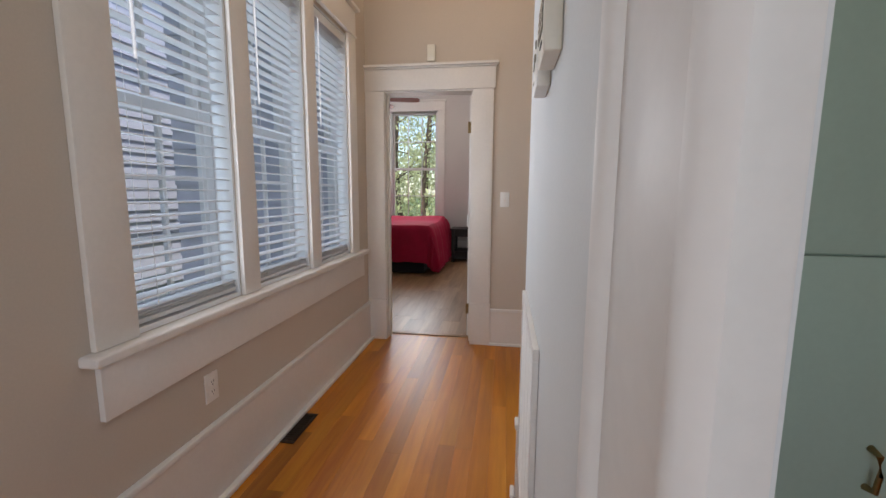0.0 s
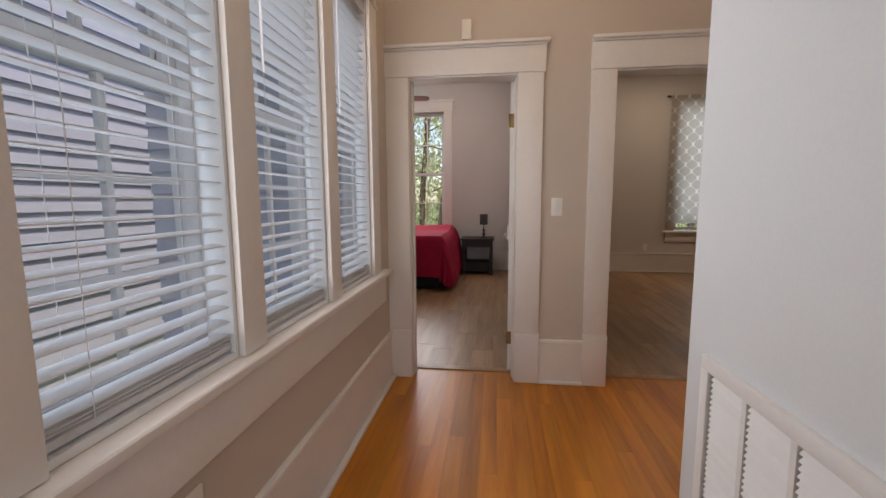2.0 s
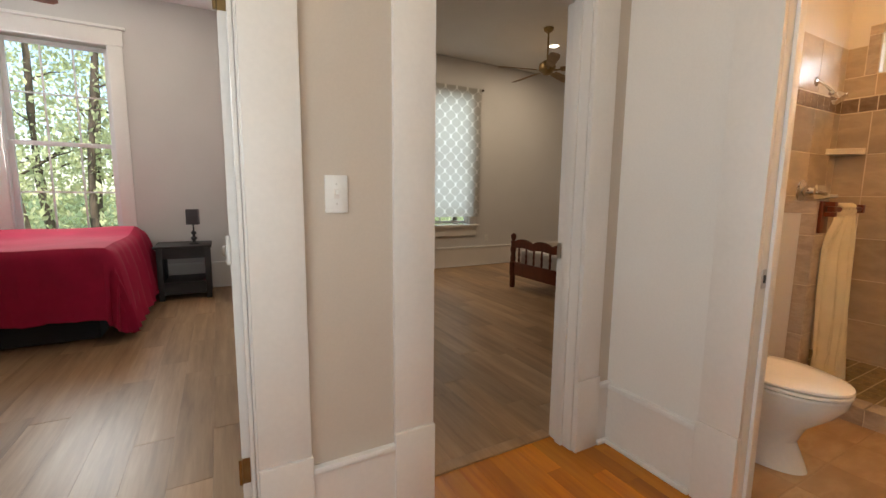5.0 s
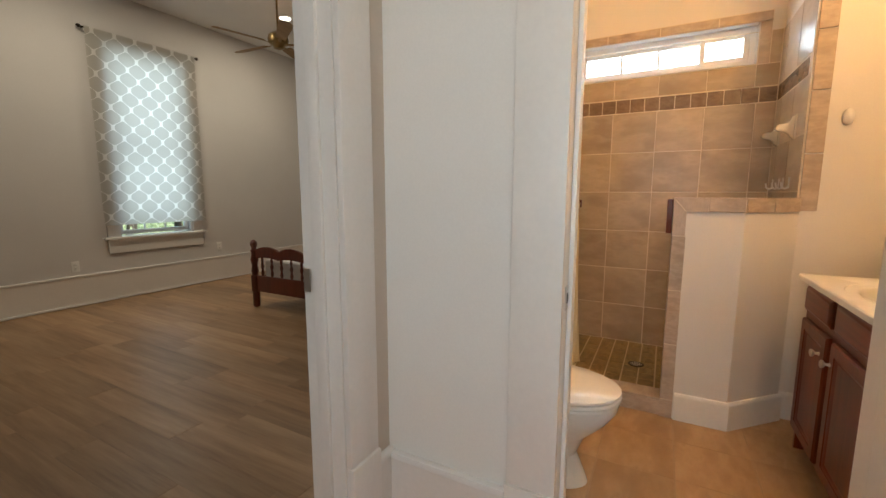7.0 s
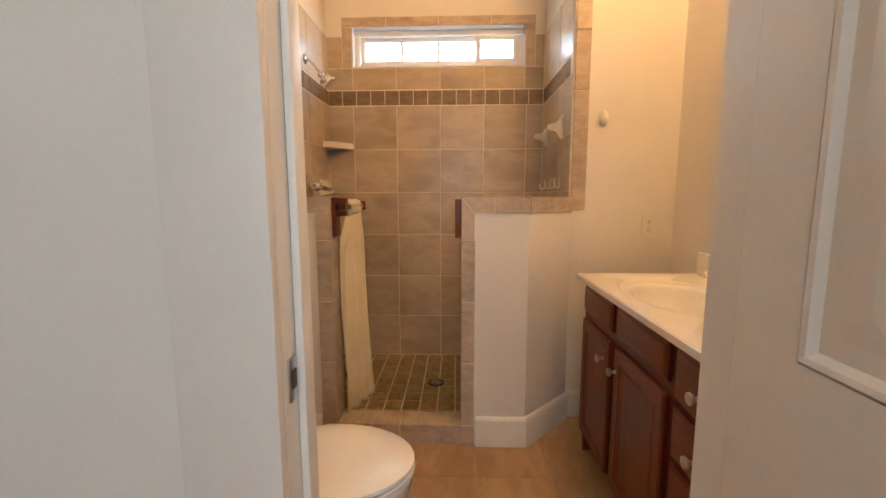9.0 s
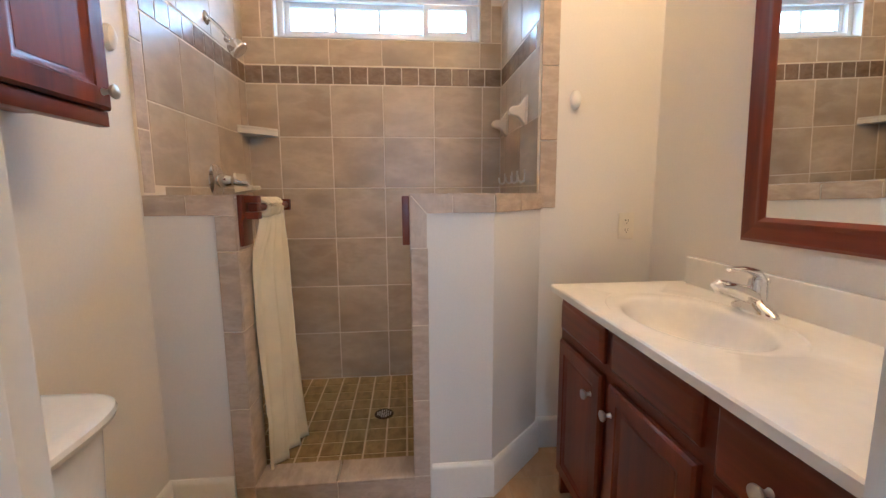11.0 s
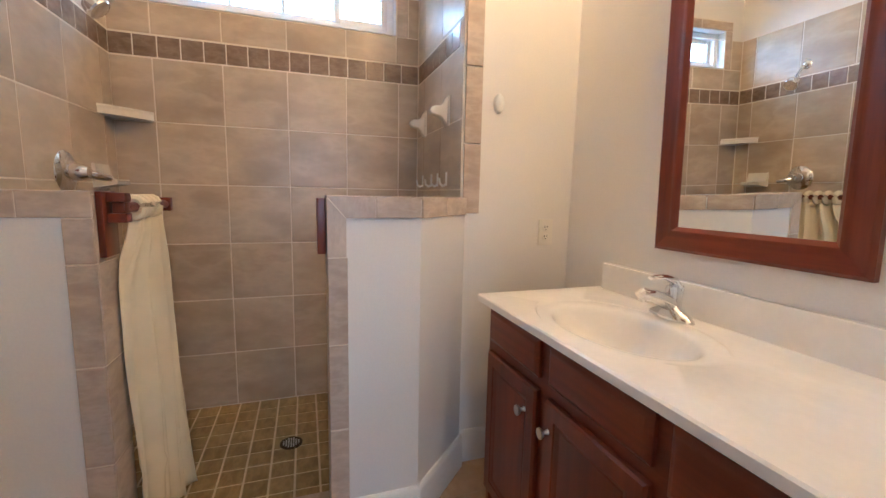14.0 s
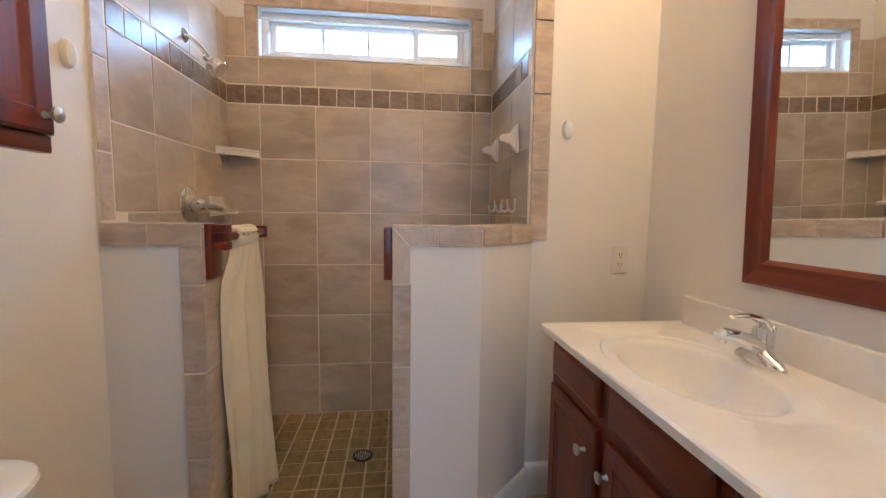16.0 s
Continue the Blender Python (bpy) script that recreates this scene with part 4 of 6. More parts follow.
dn = Vector((0, -0.72, -0.69)).to_track_quat("Z", "Y").to_matrix().to_4x4()
part("swivel", lathe(bmesh.new(), [(0.011, -0.03), (0.015, -0.024), (0.015, -0.006), (0.010, 0.0)], (SHX, LY - 0.111, 1.832), dn), CHROME, sh)
part("head", lathe(bmesh.new(), [(0.012, -0.006), (0.024, 0.0), (0.034, 0.010), (0.039, 0.024), (0.041, 0.044), (0.038, 0.050), (0.03, 0.052)], (SHX, LY - 0.113, 1.830), dn), CHROME, sh)
vvx = 3.10
vl2 = thing("shower_valve", (vvx, LY, 1.235), "chrome single-lever shower valve on the tiled wall", "valve")
part("escutcheon", lathe(bmesh.new(), [(0.078, 0), (0.077, 0.005), (0.066, 0.014), (0.044, 0.021), (0.034, 0.024)], (vvx, LY - 0.009, 1.229), Matrix.Rotation(math.pi / 2, 4, "X"), 32), CHROME, vl2)
part("hub", lathe(bmesh.new(), [(0.032, 0), (0.031, 0.022), (0.027, 0.034), (0.022, 0.05), (0.010, 0.056)], (vvx, LY - 0.0335, 1.229), Matrix.Rotation(math.pi / 2, 4, "X"), 24), CHROME, vl2)
part("handle", sweep(bmesh.new(), [(vvx, LY - 0.07, 1.226), (vvx + 0.02, LY - 0.088, 1.221), (vvx + 0.045, LY - 0.105, 1.215), (vvx + 0.07, LY - 0.118, 1.211)], [0.014, 0.015, 0.013, 0.012]), CHROME, vl2)


def corner_shelf(name, z, r, label):
    bm = bmesh.new()
    bow = lambda a: 0.80 / (math.cos(a) + math.sin(a)) + 0.20
    pts = [(SX - 0.01, LY - 0.01)] + [(SX - 0.01 - r * bow(a) * math.cos(a), LY - 0.01 - r * bow(a) * math.sin(a)) for a in [math.pi / 2 * i / 10 for i in range(11)]]
    loft(bm, [[(x, y, z - 0.028) for x, y in pts], [(x, y, z) for x, y in pts]])
    rim = thing(name, (SX, LY, z), label, "shelf")
    part("tray", bm, CERAMIC_W, rim)
    lip = bmesh.new()
    arc = [(SX - 0.01 - (r * bow(a) - 0.004) * math.cos(a), LY - 0.01 - (r * bow(a) - 0.004) * math.sin(a), z + 0.003) for a in [math.pi / 2 * i / 10 for i in range(11)]]
    sweep(lip, arc, [0.008] * 11, 8)
    part("lip", lip, CERAMIC_W, rim)


corner_shelf("corner_shelf", 1.512, 0.16, "cream glazed ceramic corner shelf in the shower")
soap = thing("soap_dish", (3.36, LY, 1.22), "cream glazed ceramic soap dish on the tiled wall", "soap dish")
def soap_profile(x):
    return [(x, LY - d, z) for d, z in ((0.0085, 1.175), (0.045, 1.180), (0.095, 1.19), (0.098, 1.203), (0.09, 1.206), (0.06, 1.204), (0.04, 1.214), (0.028, 1.24), (0.024, 1.272), (0.0085, 1.274))]
part("dish", loft(bmesh.new(), [soap_profile(x) for x in (3.292, 3.30, 3.415, 3.423)]), CERAMIC_W, soap)
for x0, x1 in ((3.292, 3.304), (3.411, 3.423)):
    part("rim", boxed(x0, x1, LY - 0.096, LY - 0.035, 1.2035, 1.212, bevel=0.003), CERAMIC_W, soap)

RY = 1.876
for x in (3.03, 3.395):
    tb = thing("towel_bracket", (x, RY, 1.53), "cream ceramic towel bar bracket on the tile, its bar missing", "towel bracket", "towel brackets")
    part("wall_plate", boxed(x - 0.03, x + 0.03, RY + 0.0005, RY + 0.01, 1.472, 1.602, bevel=0.004), CERAMIC_W, tb)
    prof = [(0.0105, 1.597), (0.018, 1.59), (0.03, 1.566), (0.045, 1.556), (0.066, 1.556), (0.08, 1.548), (0.086, 1.535), (0.08, 1.522), (0.064, 1.516), (0.046, 1.513), (0.03, 1.50), (0.018, 1.482), (0.0105, 1.477)]
    part("arm", loft(bmesh.new(), [[(x + w, RY + 0.0105 + (d - 0.0105) * k, 1.536 + (z - 1.536) * k) for d, z in prof] for w, k in ((-0.022, 0.86), (-0.016, 1.0), (0.016, 1.0), (0.022, 0.86))]), CERAMIC_W, tb)
for i, x in enumerate((3.03, 3.16, 3.26, 3.42)):
    bm = boxed(x - 0.007, x + 0.007, RY + 0.0005, RY + 0.006, 1.215, 1.275, bevel=0.002)
    sweep(bm, [(x, RY + 0.005, 1.222), (x, RY + 0.018, 1.214), (x, RY + 0.032, 1.224), (x, RY + 0.036, 1.25)], [0.006, 0.006, 0.005, 0.004], 8)
    solid("wall_hook", bm, PLASTIC, "small white plastic hook stuck on the tile", "hook", (x, RY, 1.22), "hooks in the shower")
for at, turn in (((2.485, LY - 0.001, 1.628), 90), ((2.849, 1.722, 1.548), -90)):
    base = Vector(at)
    bm = lathe(bmesh.new(), [(0.03, 0), (0.03, 0.006), (0.026, 0.016), (0.015, 0.023), (0.004, 0.025)], at, (Matrix.Rotation(math.pi / 2, 4, "X") if turn > 0 else Matrix.Rotation(-math.pi / 2, 4, "Y")), 24, 0.75 if turn > 0 else 1.3, 1.3 if turn > 0 else 0.75)
    solid("oval_hook", bm, PLASTIC, "white oval plastic knob stuck on the wall", "wall knob", at)
fd = thing("shower_drain", (3.10, 2.562, 0.056), "round dark metal floor drain in the shower", "drain")
part("ring", lathe(bmesh.new(), [(0.048, 0), (0.048, 0.003), (0.040, 0.004), (0.039, 0.002)], (3.10, 2.562, 0.0565), sides=32), BRONZE, fd)
gr = bmesh.new()
for i in range(-3, 4):
    for j in range(-3, 4):
        if math.hypot(i, j) < 3.3:
            box(gr, 3.10 + i * 0.0105 - 0.003, 3.10 + i * 0.0105 + 0.003, 2.562 + j * 0.0105 - 0.003, 2.562 + j * 0.0105 + 0.003, 0.0605, 0.0615)
part("grate", gr, NICKEL, fd)

# curtain on a swing rod
rod = thing("curtain_rod", (2.62, 2.99, 1.1), "cherry wood swing rod bracketed to the half wall", "curtain rod")
part("bracket", boxed(2.572, 2.66, 2.985, 3.001, 0.99, 1.166, bevel=0.003), CHERRY, rod)
part("hinge_block", boxed(2.59, 2.632, 2.94, 2.984, 1.138, 1.163, bevel=0.003), CHERRY_X, rod)
part("hinge_block", boxed(2.59, 2.632, 2.94, 2.984, 1.082, 1.107, bevel=0.003), CHERRY_X, rod)
part("pivot", boxed(2.60, 2.64, 2.945, 2.975, 1.1075, 1.1375, bevel=0.003), CHERRY_X, rod)
part("bar", tube(bmesh.new(), (2.635, 2.958, 1.122), (2.98, 2.958, 1.122), 0.014), CHERRY_X, rod)
part("end_block", boxed(2.98, 3.005, 2.938, 2.978, 1.098, 1.146, bevel=0.003), CHERRY_X, rod)
solid("rod_catch", boxed(2.575, 2.655, 2.411 + 0.010, 2.447, 0.985, 1.158, bevel=0.003), CHERRY, "cherry wood rod catch on the half wall's end", "bracket", (2.61, 2.43, 1.07))

cur = thing("shower_curtain", (2.78, 2.95, 0.1), "cream fabric shower curtain gathered on its rod", "curtain")
bm = bmesh.new()
NU, NZ = 150, 34
grid = []
for j in range(NZ + 1):
    v = j / NZ
    z = 1.092 - (1.092 - 0.075) * v
    row = []
    for i in range(NU + 1):
        u = i / NU
        q = min(1.0, v * 4.5)
        flare = q * q * (3 - 2 * q)
        x = 2.70 + 0.19 * u - 0.06 * flare * (1 - u) + 0.03 * v * u
        ph = math.pi * (3.4 * u + 0.3 * v * (1 - u)) + 0.35 * math.sin(u * 6 + 0.6) + 0.25 * math.sin(v * 3 + u * 5)
        valley = abs(math.cos(ph)) ** 3.5
        ripple = 0.10 * math.sin(6.4 * ph + 4 * v) + 0.08 * noise.noise((u * 9, v * 4, 5))
        x += 0.012 * math.sin(2 * ph) * (0.5 + 0.5 * flare)
        ridge = 2.944 + 0.034 * flare * (1 - u) ** 1.5 - 0.045 * v * u ** 0.8
        y = ridge + (0.030 + 0.026 * flare) * (1 - 0.45 * v) * (valley + ripple) + 0.006 * math.sin(v * 6 + u * 4) * v
        y -= 0.012 * math.exp(-((v - 0.8) / 0.02) ** 2 - ((u - 0.3) / 0.16) ** 2)
        row.append(bm.verts.new((x, min(y, 2.994 - 0.004 * math.sin(u * 40)), z)))
    grid.append(row)
for j in range(NZ):
    for i in range(NU):
        bm.faces.new((grid[j][i], grid[j][i + 1], grid[j + 1][i + 1], grid[j + 1][i]))
cp = part("fabric", bm, LINEN, cur)
for f in cp.data.polygons:
    f.use_smooth = True
sol = cp.modifiers.new("thick", "SOLIDIFY")
sol.thickness = 0.002
for i in range(4):
    x = 2.705 + i * 0.046
    ring = bmesh.new()
    pts = [(x + 0.006 * math.sin(a * 0.5), 2.958 + 0.021 * math.cos(a), 1.12 + 0.026 * math.sin(a)) for a in [2 * math.pi * k / 14 for k in range(15)]]
    sweep(ring, pts, [0.013] * 15, 8)
    part("loop", ring, LINEN, cur)


# ---- switches, outlets and small wall things ----
def wall_plate(name, at, facing, w, h, kind, gangs, label, material):
    """Cover plate with toggles or sockets; built facing +y, then turned to face its way."""
    ob = thing(name, (0, 0, 0), label, "light switch" if kind == "switch" else "outlet")
    part("cover", boxed(-w / 2, w / 2, 0, 0.006, -h / 2, h / 2, bevel=0.0025), material, ob)
    for g in range(gangs):
        cx = (g - (gangs - 1) / 2) * 0.046
        if kind == "switch":
            part("toggle", boxed(cx - 0.005, cx + 0.005, 0.006, 0.021, -0.001, 0.013, bevel=0.002), material, ob)
            # trim colour, darker than the plate, paints the toggle's shadow round it
            part("toggle_slot", boxed(cx - 0.008, cx + 0.008, 0.0055, 0.0068, -0.015, 0.015), TRIM, ob)
            for z in (-0.03, 0.03):
                part("screw", tube(bmesh.new(), (cx, 0.006, z), (cx, 0.0072, z), 0.003, sides=10), NICKEL, ob)
        else:
            for z in (-0.02, 0.02):
                sock = part("socket", lathe(bmesh.new(), [(0.0165, 0), (0.0165, 0.0015), (0.015, 0.002)], (cx, 0.006, z), Matrix.Rotation(-math.pi / 2, 4, "X"), 20), material, ob)
                # slots are dark blocks on the face, recess shade as colour
                slots = bmesh.new()
                for dx in (-0.006, 0.006):
                    box(slots, cx + dx - 0.0012, cx + dx + 0.0012, 0.0081, 0.0086, z - 0.001, z + 0.008)
                box(slots, cx - 0.002, cx + 0.002, 0.0081, 0.0086, z - 0.010, z - 0.006)
                part("slots", slots, DARK, sock)
    ob.matrix_world = Matrix.Translation(at) @ Matrix.Rotation(radians({"n": 0, "s": 180, "e": -90, "w": 90}[facing]), 4, "Z")
    return ob


wall_plate("light_switch", (-0.006, EY, 1.177), "s", 0.07, 0.115, "switch", 1, "white single toggle light switch on the beige wall", PLASTIC)
wall_plate("light_switch", (WX, 0.655, 1.187), "e", 0.162, 0.112, "switch", 3, "white three-gang toggle light switch on the beige wall", PLASTIC)
wall_plate("wall_outlet", (WX, 1.372, 0.47), "e", 0.07, 0.115, "outlet", 1, "beige painted outlet under the hall windows", TRIM)
wall_plate("wall_outlet", (2.85, 1.472, 1.02), "w", 0.07, 0.115, "outlet", 1, "ivory duplex outlet beside the vanity", IVORY)
wall_plate("light_switch", (BX, 1.68, 1.18), "w", 0.07, 0.115, "switch", 1, "white single toggle light switch", PLASTIC)
wall_plate("wall_outlet", (2.12, FAR, 0.42), "s", 0.07, 0.115, "outlet", 1, "white outlet on the bedroom wall", PLASTIC)
wall_plate("wall_outlet", (3.72, FAR, 0.46), "s", 0.07, 0.115, "outlet", 1, "white outlet on the bedroom wall", PLASTIC)

sen = thing("door_sensor", (-0.615, EY, 2.3), "small beige alarm sensor above the doorway", "sensor")
part("case", boxed(-0.615, -0.555, EY - 0.035, EY, 2.215, 2.335, bevel=0.006), IVORY, sen)
part("cover_line", boxed(-0.612, -0.558, EY - 0.0362, EY - 0.0348, 2.232, 2.238), TRIM, sen)

th1 = thing("thermostat", (0.085, 0.95, 1.49), "white wall thermostat with a small grey display", "thermostat")
part("case", boxed(0.056, 0.085, 0.895, 1.01, 1.438, 1.552, bevel=0.006, segments=3), PLASTIC, th1)
part("display", boxed(0.0545, 0.0562, 0.965, 0.995, 1.492, 1.522), GREYLCD, th1)
for z in (1.497, 1.524):
    part("button", boxed(0.0535, 0.0562, 0.928, 0.941, z, z + 0.014, bevel=0.001), GREYLCD, th1)
for y in (0.978, 0.99):
    part("marking", boxed(0.0553, 0.0561, y - 0.004, y + 0.004, 1.462, 1.467), GREYLCD, th1)
th2 = thing("thermostat", (0.085, 0.77, 1.52), "older ivory wall thermostat with a dark slotted cover", "thermostat")
part("case", boxed(0.054, 0.085, 0.728, 0.842, 1.452, 1.572, bevel=0.006, segments=3), IVORY, th2)
part("window", boxed(0.0525, 0.0542, 0.745, 0.832, 1.492, 1.545), GREYLCD, th2, "grey slotted window")
# slot laid on as a dark bar, its inner shade painted
part("lever_slot", boxed(0.0525, 0.0542, 0.755, 0.79, 1.472, 1.478), DARK, th2)
for i in range(3):
    part("vent_slot", boxed(0.0518, 0.0524, 0.747, 0.83, 1.503 + i * 0.014, 1.506 + i * 0.014), IVORY, th2)

gri = thing("return_air_grille", (0.085, 1.235, 0.6), "white metal return air grille set in the wall", "air grille")
GY0, GY1, GZ0, GZ1 = 0.917, 1.506, 0.20, 0.872
# no duct is cut: the sheet's dark colour is the shade between the slats
part("backing", boxed(0.0815, 0.0845, GY0 + 0.02, GY1 - 0.02, GZ0 + 0.02, GZ1 - 0.02), DARK, gri, "dark sheet standing in for the unlit duct", smooth=False)
for dims in ((GY0, GY1, GZ1 - 0.03, GZ1), (GY0, GY1, GZ0, GZ0 + 0.03), (GY0, GY0 + 0.03, GZ0 + 0.0301, GZ1 - 0.0301), (GY1 - 0.03, GY1, GZ0 + 0.0301, GZ1 - 0.0301)):
    part("frame", boxed(0.070, 0.0845, *dims, bevel=0.002), WHITE, gri)
for i in range(1, 4):
    y = GY0 + 0.03 + (GY1 - GY0 - 0.06) * i / 4
    part("mullion", boxed(0.0725, 0.08, y - 0.007, y + 0.007, GZ0 + 0.0301, GZ1 - 0.0301), WHITE, gri)
for k in range(4):
    ya = GY0 + 0.03 + (GY1 - GY0 - 0.06) * k / 4 + (0.0075 if k else 0.0005)
    yb = GY0 + 0.03 + (GY1 - GY0 - 0.06) * (k + 1) / 4 - 0.012
    bm = bmesh.new()
    loft(bm, [[(0.0805, y, 0.0), (0.0728, y, -0.0088), (0.0718, y, -0.0086), (0.0795, y, 0.0009)] for y in (ya, yb)])
    me = mesh_of("slat", bm, WHITE, BASES[gri], False)
    z = GZ1 - 0.034
    while z > GZ0 + 0.042:
        sl = new("slat", me)
        sl.parent = gri
        sl.location = (0, 0, z)
        z -= 0.0128

reg = thing("floor_register", (-1.06, 1.88, 0), "dark bronze floor register in the wooden floor", "floor vent")
# dark sheet on the planks paints the shade of the hollow below
part("backing", boxed(-1.105, -1.0, 1.755, 2.01, 0.0015, 0.003), DARK, reg, smooth=False)
for dims in ((-1.112, -0.995, 1.745, 1.765), (-1.112, -0.995, 2.0, 2.02), (-1.112, -1.095, 1.7651, 1.9999), (-1.012, -0.995, 1.7651, 1.9999)):
    part("frame", boxed(*dims, 0.003, 0.008, bevel=0.002), BRONZE, reg)
for i in range(12):
    y = 1.776 + i * 0.0195
    part("slat", boxed(-1.0945, -1.0125, y, y + 0.009, 0.0035, 0.007), BRONZE, reg)

# green cabinet in the kitchen
kc = thing("kitchen_cabinet", (1.05, 1.08, 0), "tall mint green kitchen cabinet with brass pulls", "cabinet")
part("body", boxed(0.60, 1.5, 1.072, 1.098, 0, 2.3), GREEN, kc, smooth=False)
for za, zb in ((0.08, 1.084), (1.09, 2.28)):
    for xa, xb, hx in ((0.603, 1.048, 0.871), (1.052, 1.497, 1.12)):
        d = part("door", boxed(xa, xb, 1.05, 1.071, za, zb, bevel=0.002), GREEN, kc)
        hz = 0.578 if za < 1 else 1.3
        part("pull", sweep(bmesh.new(), [(hx, 1.049, hz + 0.05), (hx, 1.022, hz + 0.045), (hx, 1.016, hz), (hx, 1.022, hz - 0.045), (hx, 1.049, hz - 0.05)], [0.009, 0.007, 0.006, 0.007, 0.009], 10), BRASS, d, "aged brass pull")

# ---- bedrooms ----
bed = thing("bed", (-1.8, 6.9, 0), "low bed under a crimson bedspread on a black base", "bed")
part("base", boxed(-2.48, -1.2, 6.08, 7.8, 0.02, 0.30, bevel=0.01), BLACKCLOTH, bed, "black fabric bed base")
bm = bmesh.new()
NXB, NYB = 44, 56
gx = []
for j in range(NYB + 1):
    row = []
    for i in range(NXB + 1):
        u, v = i / NXB, j / NYB
        sx = -2.5 + 2.16 * u
        sy = 5.41 + 2.39 * v
        # lie flat on the mattress, hang past its edges
        ex, ey = max(0.0, sx - (-1.13)), max(0.0, 6.06 - sy)
        x, y, z = min(sx, -1.13), max(sy, 6.06), 0.75
        z += 0.06 * math.exp(-((y - 7.45) / 0.25) ** 2) - 0.02 * noise.noise((sx * 2, sy * 2, 3))
        drop = math.hypot(ex, ey)
        r = 0.06
        if drop > 0:
            d = min(drop, 0.72)
            out = r * (1 - math.exp(-d / r))
            z -= max(0.0, d - out * 0.6)
            z = max(z, 0.2 - 0.17 * min(1.0, max(0.0, ex) / 0.12))
            fold = 0.022 * math.sin((sx if ey > ex else sy) * 26 + 2 * noise.noise((sx * 3, sy * 3, 1))) * min(1, d / 0.3)
            if ex > 0:
                x += (out + fold + 0.16 * d) * ex / max(drop, 1e-6)
            if ey > 0:
                y -= (out + fold + 0.02 * d) * ey / max(drop, 1e-6)
        row.append(bm.verts.new((x, y, z)))
    gx.append(row)
for j in range(NYB):
    for i in range(NXB):
        bm.faces.new((gx[j][i], gx[j][i + 1], gx[j + 1][i + 1], gx[j + 1][i]))
bs = part("bedspread", bm, CRIMSON, bed, "crimson quilted bedspread")
bs.modifiers.new("thick", "SOLIDIFY").thickness = 0.012
part("mattress", boxed(-2.5, -1.17, 6.1, 7.82, 0.301, 0.715, bevel=0.05, segments=3), SHEET, bed)

ns = thing("nightstand", (-0.69, 7.5, 0), "espresso wood nightstand with an open shelf", "nightstand")
part("top", boxed(-0.965, -0.415, 7.26, 7.80, 0.575, 0.60, bevel=0.004), ESPRESSO, ns)
for x0, x1 in ((-0.94, -0.885), (-0.49, -0.435)):
    for y0, y1 in ((7.285, 7.34), (7.73, 7.785)):
        part("leg", boxed(x0, x1, y0, y1, 0, 0.5745, bevel=0.003), ESPRESSO, ns)
part("apron", boxed(-0.884, -0.491, 7.30, 7.325, 0.46, 0.5745), ESPRESSO, ns)
part("shelf", boxed(-0.884, -0.491, 7.29, 7.78, 0.17, 0.20, bevel=0.003), ESPRESSO, ns)
part("lower_apron", boxed(-0.884, -0.491, 7.30, 7.325, 0.06, 0.169), ESPRESSO, ns)
part("side_panel", boxed(-0.93, -0.915, 7.341, 7.729, 0.06, 0.5745), ESPRESSO, ns)
part("side_panel", boxed(-0.46, -0.445, 7.341, 7.729, 0.06, 0.5745), ESPRESSO, ns)
tl = thing("table_lamp", (-0.585, 7.45, 0.6), "small table lamp with a dark drum shade and turned base", "lamp")
part("base", lathe(bmesh.new(), [(0.05, 0), (0.05, 0.012), (0.018, 0.022), (0.016, 0.04), (0.03, 0.06), (0.03, 0.075), (0.012, 0.09), (0.012, 0.105), (0.026, 0.12), (0.026, 0.135), (0.008, 0.15), (0.007, 0.24)], (-0.585, 7.45, 0.601)), DARK, tl)
part("shade", lathe(bmesh.new(), [(0.086, 0), (0.086, 0.004), (0.083, 0.165), (0.083, 0.17)], (-0.585, 7.45, 0.825), sides=4, turn=Matrix.Rotation(radians(40), 4, "Z")), LAMPSHADE, tl)


def fan(name, x, y, z, spin, blade_mat, body_mat, label):
    ob = thing(name, (x, y, TOP), label, "ceiling fan")
    part("canopy", lathe(bmesh.new(), [(0.065, 0), (0.06, -0.03), (0.02, -0.06)], (x, y, TOP - 0.001)), body_mat, ob)
    part("downrod", tube(bmesh.new(), (x, y, z + 0.1), (x, y, TOP - 0.05), 0.011), body_mat, ob)
    part("motor", lathe(bmesh.new(), [(0.02, 0.13), (0.06, 0.11), (0.10, 0.08), (0.11, 0.04), (0.10, 0.0), (0.07, -0.02), (0.05, -0.05), (0.02, -0.06)], (x, y, z)), body_mat, ob)
    for k in range(5):
        a = spin + k * 2 * math.pi / 5
        m = Matrix.Translation((x, y, z)) @ Matrix.Rotation(a, 4, "Z") @ Matrix.Rotation(radians(-14), 4, "X")
        pts = [(0.17, -0.05), (0.55, -0.068), (0.63, -0.06), (0.66, -0.03), (0.66, 0.03), (0.63, 0.06), (0.55, 0.068), (0.17, 0.05)]
        b = loft(bmesh.new(), [[m @ Vector((px, py, -0.003)) for px, py in pts], [m @ Vector((px, py, 0.003)) for px, py in pts]])
        bl = part("blade", b, blade_mat, ob)
        arm = boxed(0.08, 0.2, -0.015, 0.015, -0.008, -0.0035)
        bmesh.ops.transform(arm, matrix=m, verts=arm.verts)
        part("blade_arm", arm, body_mat, bl)
    return ob


